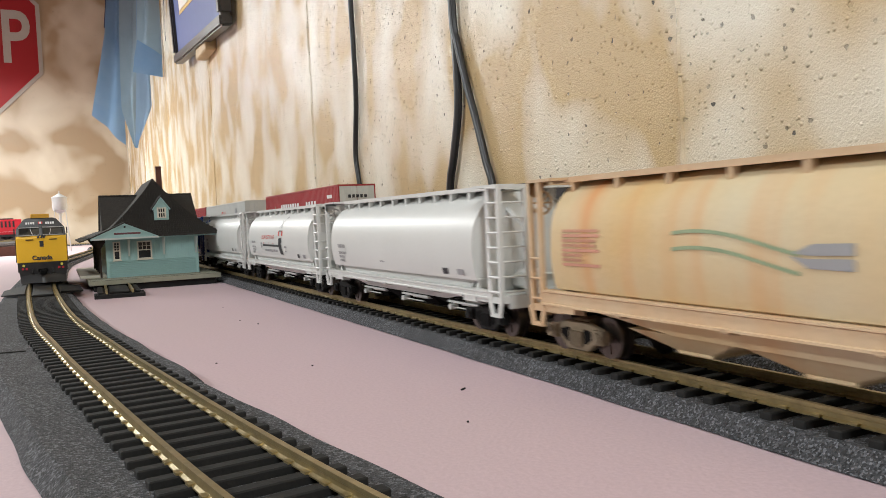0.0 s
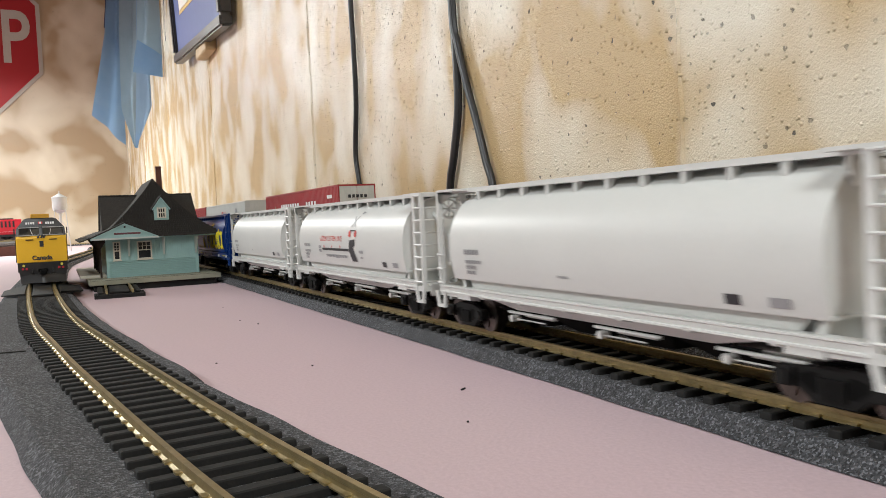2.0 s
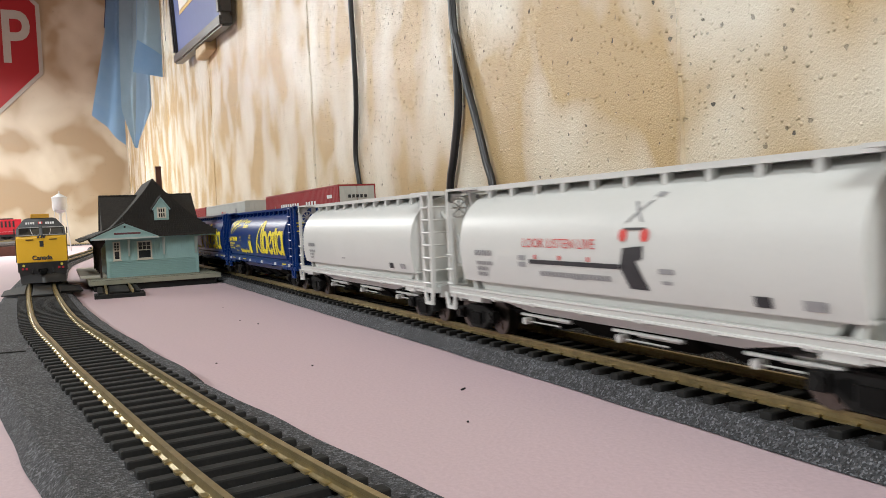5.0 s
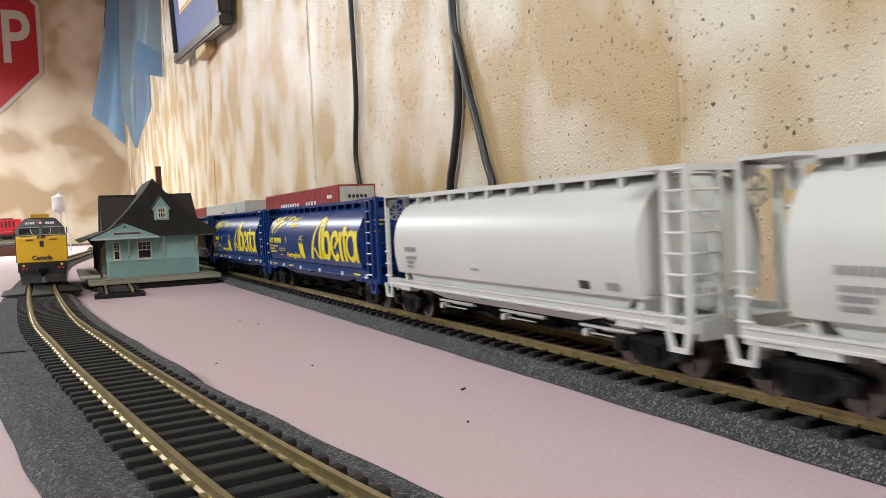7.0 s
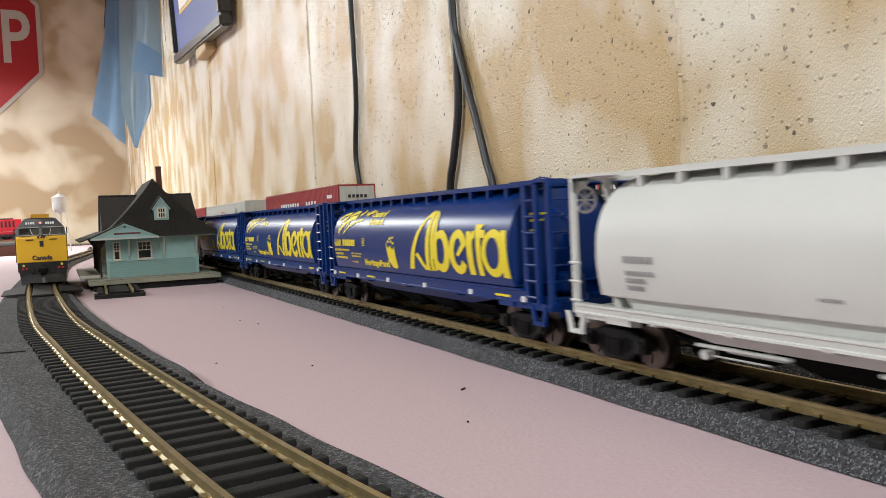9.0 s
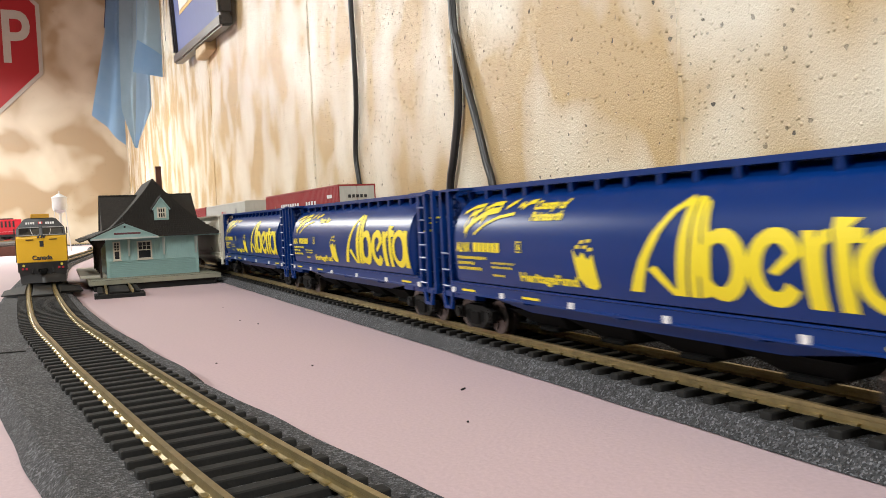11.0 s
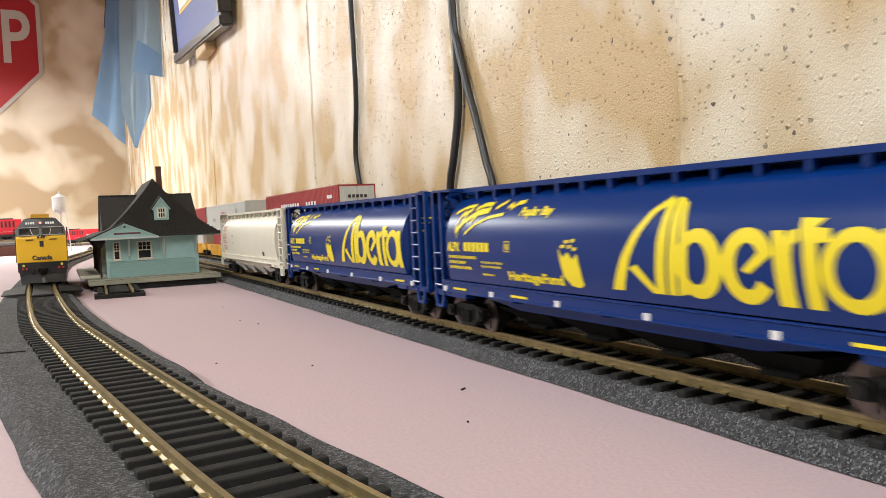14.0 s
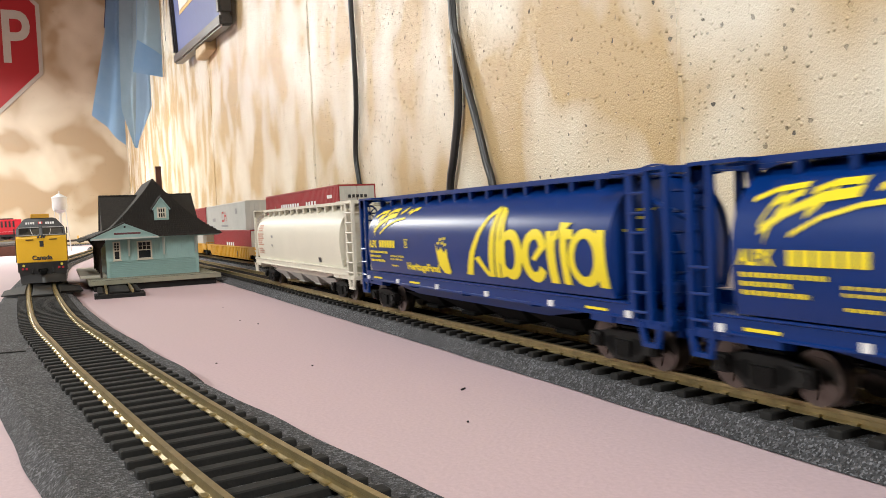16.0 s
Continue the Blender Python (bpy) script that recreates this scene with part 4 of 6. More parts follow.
    for z, x0, x1 in ((0.0395, -0.013, -0.004), (0.0375, -0.013, -0.007), (0.0345, -0.016, 0.002)):
        part("end_text", box(bmesh.new(), x0, x1, -BLUE_TANK.half - 0.0012, -BLUE_TANK.half - 0.0009, z, z + 0.0007), M["yellow_ink"], car)
    CARS.append((car, s8))
    return car


def rust_hopper(s8, label):
    car = hopper(s8, RUST_TANK, ((0.0085, 0.0165), (0.0060, 0.0110)), (-0.0945, 0.0945), M["rust"], M["rust_sill"], M["truck_tan"], label, WHEELS, brackets=11, bay_paint=M["rust"], lip=False, sill=(0.0138, 0.0181), bay_low=0.0055, pads=(5, 0.035, 0.0))
    small_print(RUST_TANK, car, 0.0930, 0.0345, M["pale_red"], [broken(0.016), [(0, 0.0165)], broken(0.015), broken(0.015), [(0, 0.0165)], broken(0.009), broken(0.009), [(0, 0.0165)]], 0.0008, 0.0013)
    bm = bmesh.new()
    top, low = [], []
    for i in range(13):
        u = 0.034 * i / 12
        v = 0.0028 * math.cos(u / 0.034 * math.pi * 0.9 - 0.6)
        top.append((u, v + 0.0018))
        low.append((u, v - 0.0018))
    bm.free()
    for line in (top, low):
        bm = bmesh.new()
        for a, b in zip(line[:-1], line[1:]):
            poly(bm, [(a[0], a[1] - 0.0004), (b[0], b[1] - 0.0004), (b[0], b[1] + 0.0004), (a[0], a[1] + 0.0004)])
        decal("emblem", bm, RUST_TANK, 0.0500, 0.0302, M["green_ink"], car, "faded green ribbon emblem")
    bm = stripes([[(0, 0), (0.004, -0.0022), (0.0135, -0.0024), (0.0135, -0.0002), (0.004, -0.0004)],
                  [(0.0005, 0.0006), (0.004, 0.0002), (0.0135, 0.0004), (0.0135, 0.0026), (0.005, 0.0024)]])
    decal("emblem", bm, RUST_TANK, 0.0180, 0.0300, M["grey_ink"], car, "dark grey ribbon emblem")
    CARS.append((car, s8))
    return car


def cream_hopper(s8, label):
    car = hopper(s8, CREAM_TANK, ((0.0120, 0.0205), (0.0050,)), (-0.0760, 0.0720), M["cream"], M["cream"], M["truck"], label, WHEELS, brackets=14, bay_paint=M["grey_box"], lip=False, sill=(0.0136, 0.0170), pads=(6, 0.026, 0.0))
    small_print(CREAM_TANK, car, 0.084, 0.0385, M["pale_red"], [broken(0.012), broken(0.012), broken(0.012)], 0.0010, 0.0016)
    small_print(CREAM_TANK, car, 0.085, 0.0330, M["pale_red"], [broken(0.015), broken(0.013), [(0, 0.015)], broken(0.012), broken(0.010), [(0, 0.015)], [], broken(0.012), broken(0.014), broken(0.013)], 0.0008, 0.0014)
    small_print(CREAM_TANK, car, 0.049, 0.0310, M["grey_ink"], [[(0, 0.004)], [], [], [(0, 0.003)]], 0.0016)
    decal("data_plate", quads([(0, 0, 0.0045, 0.0026)]), CREAM_TANK, -0.052, 0.0185, M["black_ink"], car)
    CARS.append((car, s8))
    return car


rust_hopper(-0.4455, "weathered cream hopper car with rust streaks on the main track")
white_hopper(-0.2280, "plain white cylindrical hopper car coupled behind the rusty one")
safety = white_hopper(-0.0364, "white cylindrical hopper car with red and black safety emblem")
white_hopper(0.1552, "plain white cylindrical hopper car coupled before a blue one")
blue_hopper(0.3570, "blue hopper car with yellow lettering, two-line county slogan", (("County of", 0.0412), ("Paintearth", 0.0380)), "ALNX")
blue_hopper(0.5653, "blue hopper car with yellow lettering, one-line bay slogan", (("Poplar Bay", 0.0395),), "ALPX")
blue_hopper(0.7736, "blue hopper car with yellow lettering before the last car", (), "ALPX")
cream_hopper(0.9940, "cream hopper car with faded red print, last of the train")

# the safety emblem and words on the middle white car
bm = text_flat("LOOK LISTEN LIVE", 0.0026)
wide = max(v.co.x for v in bm.verts)
for v in bm.verts:
    v.co.x *= 0.0345 / wide
decal("lettering", bm, WHITE_TANK, 0.0343, 0.0303, M["red_ink"], safety)
bm = quads([(0, 0, 0.041, 0.0012)])
decal("emblem", bm, WHITE_TANK, 0.0312, 0.0256, M["black_ink"], safety, "black barrier bar emblem")
bm = quads([(0.0, 0.0, 0.0040, 0.0014), (0.0, 0.0020, 0.0040, 0.0034), (0.0610, 0.0006, 0.0660, 0.0018), (0.0618, -0.0018, 0.0650, -0.0010)] + [(0.0113 + 0.0017 * i, -0.0022, 0.0113 + 0.0017 * i + 0.0013, -0.0008) for i in range(19)])
decal("small_print", bm, WHITE_TANK, 0.0373, 0.0245, M["grey_ink"], safety)
bm = quads([(0.0, 0, 0.0012, 0.0012), (0.0122, 0, 0.0134, 0.0012), (0.0252, 0, 0.0264, 0.0012)])
decal("emblem", bm, WHITE_TANK, 0.0285, 0.0270, M["red_ink"], safety, "three small red lamps on the barrier bar")
bm = stripes([[(0.0, 0.0050), (0.0014, 0.0098), (0.0086, 0.0104), (0.0084, 0.0074), (0.0058, 0.0068), (0.0098, 0.0), (0.0030, 0.0)]])
decal("emblem", bm, WHITE_TANK, -0.0100, 0.0210, M["black_ink"], safety, "black angular post emblem")
for y in (-0.0113, -0.0192):
    bm = stripes([[(0.0016 * math.cos(i * math.pi / 8), 0.0016 * math.sin(i * math.pi / 8)) for i in range(16)]])
    decal("emblem", bm, WHITE_TANK, y, 0.0339, M["red_ink"], safety, "round red signal lamp emblem")
decal("emblem", quads([(0, 0, 0.0082, 0.0006)]), WHITE_TANK, -0.0112, 0.0351, M["black_ink"], safety, "black bar over the signal lamps")
bm = stripes([[(0, 0), (0.0010, 0), (0.0078, 0.0050), (0.0068, 0.0050)], [(0.0055, 0), (0.0065, 0), (0.0022, 0.0050), (0.0012, 0.0050)], [(0.0072, 0.0060), (0.0100, 0.0056), (0.0112, 0.0066), (0.0082, 0.0070)]])
decal("emblem", bm, WHITE_TANK, -0.0115, 0.0370, M["grey_ink"], safety, "grey crossed emblem")

# ---- station ----
def station():
    root = base("station_building", pose(0, 0, 0, 0, 0, 0), "mint-sided model station with black shingle roofs on a platform", "building")
    X0, X1, Y0, Y1, Z0 = 0.0345, 0.1060, 0.7100, 0.8650, 0.0090
    # platform deck with a few feet; cream slab paints its lit top, room side
    bm = bevelled(box(bmesh.new(), 0.0185, 0.1200, 0.6800, 0.8850, 0.0052, 0.0090), 0.0003)
    deck = part("platform", bm, M["deck"], root, "grey-green plank platform")
    for i in range(10):
        y = 0.6800 + 0.0205 * i
        part("joint", box(bmesh.new(), 0.0190, 0.1195, y, y + 0.0003, 0.0089, 0.00905), M["timber"], deck)
    bm = bevelled(box(bmesh.new(), 0.0130, 0.0335, 0.7200, 0.8850, 0.0090, 0.0116), 0.0004)
    part("step", bm, M["cream_trim"], root, "pale slab standing in for the lit platform top")
    bm = bmesh.new()
    for x in (0.030, 0.060, 0.0830, 0.0985, 0.1100):
        for y in (0.684, 0.78, 0.88):
            box(bm, x - 0.0004, x + 0.0004, y - 0.0004, y + 0.0004, 0.0, 0.0053)
    part("feet", bm, M["cream_trim"], root)
    # black block fills the gap below the deck as its shadow
    part("shadow_base", box(bmesh.new(), 0.022, 0.1165, 0.6835, 0.880, 0.0, 0.0052), M["tie"], root, "black block standing in for the shade under the platform")
    # walls: clapboard below, upright boards above, with openings
    zs, zt = 0.0225, 0.0430
    part("wall", box(bmesh.new(), X0 + 0.0005, X1 - 0.0005, Y0 + 0.0010, Y1, Z0, zt), M["mint"], root)
    n = 9
    for i in range(n):
        z = Z0 + (zs - Z0) * i / n
        h = (zs - Z0) / n
        bm = bmesh.new()
        prism(bm, [(Y0 - 0.0010, z + 0.0002), (Y0 - 0.0001, z + h), (Y0 + 0.0012, z + h), (Y0 + 0.0012, z)], "x", X0, X1)
        part("clapboard", bm, M["mint"], root)
    bm = bmesh.new()
    for i in range(n):
        z = Z0 + (zs - Z0) * i / n
        h = (zs - Z0) / n
        prism(bm, [(X0 - 0.0006, z), (X0 - 0.0001, z + h), (X0 + 0.0006, z + h), (X0 + 0.0006, z)], "y", Y0, Y1)
    part("side_clapboards", bm, M["mint"], root)
    k = 40
    for i in range(k):
        x = X0 + (X1 - X0) * i / k
        bm = box(bmesh.new(), x + 0.00006, x + (X1 - X0) / k - 0.00006, Y0 - 0.0002, Y0 + 0.0011, zs + 0.0008, zt)
        part("board", bm, M["mint"], root)
    part("belt", box(bmesh.new(), X0 - 0.0006, X1 + 0.0006, Y0 - 0.0009, Y0 + 0.0010, zs - 0.0001, zs + 0.0009), M["mint"], root)
    for x in (X0, X1):
        part("corner_board", box(bmesh.new(), x - 0.0011, x + 0.0011, Y0 - 0.0008, Y0 + 0.0015, Z0, zt), M["mint"], root)

    def window(x0, x1, z0, z1, cols, rows_top, name="window"):
        w = new(name)
        w.empty_display_size = 0.003
        w.parent = root
        y = Y0 - 0.0004
        part("pane", box(bmesh.new(), x0, x1, y - 0.0002, y + 0.0002, z0, z1), M["glass"], w)
        bm = bmesh.new()
        t = 0.0011
        for a in ((x0 - t, x0, z0 - t, z1 + t), (x1, x1 + t, z0 - t, z1 + t), (x0, x1, z1, z1 + t), (x0, x1, z0 - t, z0)):
            box(bm, a[0], a[1], y - 0.0010, y + 0.0006, a[2], a[3])
        zm = (z0 + z1) / 2
        box(bm, x0, x1, y - 0.0007, y, zm - 0.0004, zm + 0.0004)
        part("frame", bm, M["cream_trim"], w)
        bm = bmesh.new()
        for i in range(1, cols):
            x = x0 + (x1 - x0) * i / cols
            box(bm, x - 0.0002, x + 0.0002, y - 0.0006, y, zm, z1)
        for i in range(1, rows_top):
            z = zm + (z1 - zm) * i / rows_top
            box(bm, x0, x1, y - 0.0006, y, z - 0.0002, z + 0.0002)
        part("glazing_bar", bm, M["cream_trim"], w)
        part("sill", box(bmesh.new(), x0 - 0.0018, x1 + 0.0018, y - 0.0016, y + 0.0006, z0 - 0.0019, z0 - 0.0011), M["cream_trim"], w)

    window(0.0588, 0.0682, 0.0245, 0.0375, 3, 2)
    window(0.0400, 0.0436, 0.0245, 0.0378, 2, 3, "narrow_window")

    # brackets below the eaves
    for x in (0.0512, 0.0788, 0.1052):
        bm = bmesh.new()
        box(bm, x - 0.0008, x + 0.0008, Y0 - 0.0014, Y0, 0.0262, 0.0405)
        pts = [(Y0 - 0.0010, 0.0265), (Y0 - 0.0010, 0.0285), (Y0 - 0.0035, 0.0345), (Y0 - 0.0085, 0.0405), (Y0 - 0.0110, 0.0405), (Y0 - 0.0060, 0.0345), (Y0 - 0.0028, 0.0265)]
        prism(bm, pts, "x", x - 0.0007, x + 0.0007)
        part("bracket", bm, M["trim"], root)
    # timber posts of the room-side porch
    for y in (0.716, 0.745, 0.775, 0.81, 0.85):
        bm = box(bmesh.new(), 0.0285, 0.0300, y - 0.0008, y + 0.0008, Z0, 0.0420)
        prism(bm, [(0.0288, 0.0330), (0.0298, 0.0330), (0.0345, 0.0400), (0.0345, 0.0415), (0.0240, 0.0415), (0.0240, 0.0400)], "y", y - 0.0005, y + 0.0005)
        part("post", bm, M["timber"], root)

    # flared hip roof
    def level(x0, x1, y0, y1, z):
        return [(x0, y0, z), (x1, y0, z), (x1, y1, z), (x0, y1, z)]
    rows = [level(0.0300, 0.1265, 0.7000, 0.8800, 0.0418), level(0.0300, 0.1265, 0.7000, 0.8800, 0.0428), level(0.0385, 0.1150, 0.7090, 0.8720, 0.0505),
            level(0.0485, 0.1040, 0.7180, 0.8630, 0.0600), level(0.0590, 0.0940, 0.7270, 0.8540, 0.0710), level(0.0690, 0.0840, 0.7360, 0.8450, 0.0825), level(0.0762, 0.0768, 0.7420, 0.8390, 0.0925)]
    roof = part("roof", loft(bmesh.new(), rows), M["shingle"], root, "black shingled flared hip roof")
    # courses of shingles on the end facing the tracks' near end
    for i in range(26):
        z = 0.0432 + 0.0018 * i
        zz = [r[0][2] for r in rows[1:]]
        y = float(np.interp(z, zz, [r[0][1] for r in rows[1:]]))
        x0 = float(np.interp(z, zz, [r[0][0] for r in rows[1:]]))
        x1 = float(np.interp(z, zz, [r[1][0] for r in rows[1:]]))
        bm = bmesh.new()
        x, x1 = x0 + 0.0007, x1 - 0.0007
        while x < x1 - 0.0006:
            w = min(random.uniform(0.0014, 0.0026), x1 - x)
            d = random.uniform(0.0002, 0.0006)
            box(bm, x + 0.0001, x + w - 0.0001, y - d, y + 0.0012, z - 0.0002, z + 0.0014)
            x += w
        part("shingle_course", bm, M["shingle"], roof)
    part("soffit", box(bmesh.new(), 0.0320, 0.1245, 0.7020, 0.8780, 0.0408, 0.0418), M["mint"], root)
    # cross wing ridge, with mint gable ends
    bm = bmesh.new()
    prism(bm, [(0.7480, 0.0500), (0.7860, 0.0800), (0.8240, 0.0500), (0.8240, 0.0480), (0.7860, 0.0780), (0.7480, 0.0480)], "x", 0.0335, 0.1150)
    part("cross_roof", bm, M["shingle"], root)
    bm = bmesh.new()
    for i in range(34):
        x = 0.0340 + 0.00238 * i
        box(bm, x, x + 0.0021, 0.7845, 0.7875, 0.0793, 0.0804 + random.uniform(0, 0.0003))
    part("ridge_cap", bm, M["shingle"], root)
    prismw = prism(bmesh.new(), [(0.7520, 0.0430), (0.7520, 0.0490), (0.7860, 0.0775), (0.8200, 0.0490), (0.8200, 0.0430)], "x", 0.0380, 0.1120)
    part("gable_wall", prismw, M["mint"], root)
    # thin dark sheet put before the mint gable end as its shade
    part("gable_shade", prism(bmesh.new(), [(0.7440, 0.0420), (0.7860, 0.0790), (0.8280, 0.0420)], "x", 0.0345, 0.0352), M["shingle"], root)
    # dormer
    dx0, dx1, dy = 0.0725, 0.0855, 0.7120
    bm = prism(bmesh.new(), [(dx0 + 0.0010, 0.0555), (dx1 - 0.0010, 0.0555), (dx1 - 0.0010, 0.0655), ((dx0 + dx1) / 2, 0.0735), (dx0 + 0.0010, 0.0655)], "y", dy, 0.7450)
    dormer = part("dormer", bm, M["mint"], root)
    bm = bmesh.new()
    cx = (dx0 + dx1) / 2
    prism(bm, [(dx0 - 0.0012, 0.0645), (cx, 0.0752), (dx1 + 0.0012, 0.0645), (dx1 + 0.0012, 0.0656), (cx, 0.0764), (dx0 - 0.0012, 0.0656)], "y", dy - 0.0015, 0.7450)
    part("dormer_roof", bm, M["shingle"], dormer)
    bm = bmesh.new()
    for sx in (-1, 1):
        prism(bm, [(cx, 0.0735), (cx, 0.0749), (cx + sx * 0.0076, 0.0644), (cx + sx * 0.0066, 0.0640)], "y", dy - 0.0019, dy - 0.0006)
    part("bargeboard", bm, M["mint"], dormer)
    for i in range(7):
        z = 0.0556 + 0.0014 * i
        part("clapboard", prism(bmesh.new(), [(dy - 0.0007, z), (dy - 0.0002, z + 0.0014), (dy + 0.0004, z + 0.0014), (dy + 0.0004, z)], "x", dx0 + 0.0006, dx1 - 0.0006), M["mint"], dormer)
    part("pane", box(bmesh.new(), cx - 0.0030, cx + 0.0030, dy - 0.0011, dy - 0.0008, 0.0577, 0.0655), M["glass"], dormer)
    bm = bmesh.new()
    for i in range(4):
        x = cx - 0.0030 + 0.0020 * i
        w = 0.0006 if i in (0, 3) else 0.0003
        box(bm, x - w, x + w, dy - 0.0017, dy - 0.0006, 0.0570, 0.0662)
    for i in range(3):
        z = 0.0577 + 0.0039 * i
        box(bm, cx - 0.0036, cx + 0.0036, dy - 0.00168, dy - 0.0006, z - 0.0004, z + 0.0004)
    part("window_frame", bm, M["cream_trim"], dormer)
    # porch gable towards the room
    gx0, gx1, gy, gz, gt = 0.0225, 0.0735, 0.6950, 0.0418, 0.0535
    gc = (gx0 + gx1) / 2
    bm = prism(bmesh.new(), [(gx0 + 0.002, gz), (gx1 - 0.002, gz), (gc, gt - 0.0008)], "y", gy, gy + 0.002)
    ped = part("pediment", bm, M["mint"], root)
    bm = prism(bmesh.new(), [(gx0 - 0.001, gz + 0.0002), (gc, gt + 0.0002), (gx1 + 0.001, gz + 0.0002), (gx1 + 0.001, gz + 0.0012), (gc, gt + 0.0013), (gx0 - 0.001, gz + 0.0012)], "y", gy - 0.0014, 0.7380)
    part("porch_roof", bm, M["shingle"], root)
    bm = bmesh.new()
    for sx in (-1, 1):
        prism(bm, [(gc, gt - 0.0013), (gc, gt + 0.0002), (gc + sx * 0.0262, gz + 0.0002), (gc + sx * 0.0262, gz - 0.0010)], "y", gy - 0.0012, gy + 0.0002)
    part("bargeboard", bm, M["mint"], ped)
    part("cornice", box(bmesh.new(), gx0, gx1, gy - 0.0016, gy + 0.002, gz - 0.0010, gz + 0.0004), M["trim"], ped)
    part("name_plate", bevelled(box(bmesh.new(), 0.0395, 0.0600, gy - 0.0007, gy, 0.0447, 0.0462), 0.0003), mat("plum_sign", (0.16, 0.05, 0.06), 0.6), ped, "dark plum name plate")
    part("vent", rod(bmesh.new(), (gc, gy - 0.0008, 0.0508), (gc, gy, 0.0508), 0.0009, 10), M["black"], ped)
    for i in range(28):
        x = gx0 + 0.003 + 0.0016 * i
        top = gt - 0.0016 - abs(x - gc) / (gc - gx0) * (gt - gz)
        if top > gz + 0.0012:
            part("board", box(bmesh.new(), x, x + 0.0013, gy - 0.0003, gy + 0.0004, gz, top), M["mint"], ped)
    # low lean-to roof along the room side
    bm = prism(bmesh.new(), [(0.0140, 0.0395), (0.0140, 0.0405), (0.0360, 0.0480), (0.0360, 0.0468)], "y", 0.7000, 0.8850)
    lean = part("lean_to_roof", bm, M["shingle"], root)
    bm = bmesh.new()
    for j in range(9):
        for i in range(46):
            x = 0.0142 + 0.0023 * j
            z = 0.0405 + (x - 0.0140) * 0.341
            y = 0.7004 + 0.0040 * i + random.uniform(-0.0004, 0.0004)
            box(bm, x - 0.0003, x + 0.0022, y, y + 0.0036, z - 0.0004, z + random.uniform(0.0004, 0.0009))
    tagged(part("shingles", bm, M["ballast"], lean, "weathered grey shingles"), kind="stuff")
    # chimney
    bm = loft(bmesh.new(), [level(0.0855, 0.0915, 0.800, 0.806, 0.06), level(0.0862, 0.0908, 0.8005, 0.8055, 0.1075)])
    ch = part("chimney", bm, M["brick"], root, "dark brown brick chimney")
    part("cap", box(bmesh.new(), 0.0858, 0.0912, 0.8000, 0.8060, 0.1060, 0.1072), M["brick"], ch)
    return root


station()


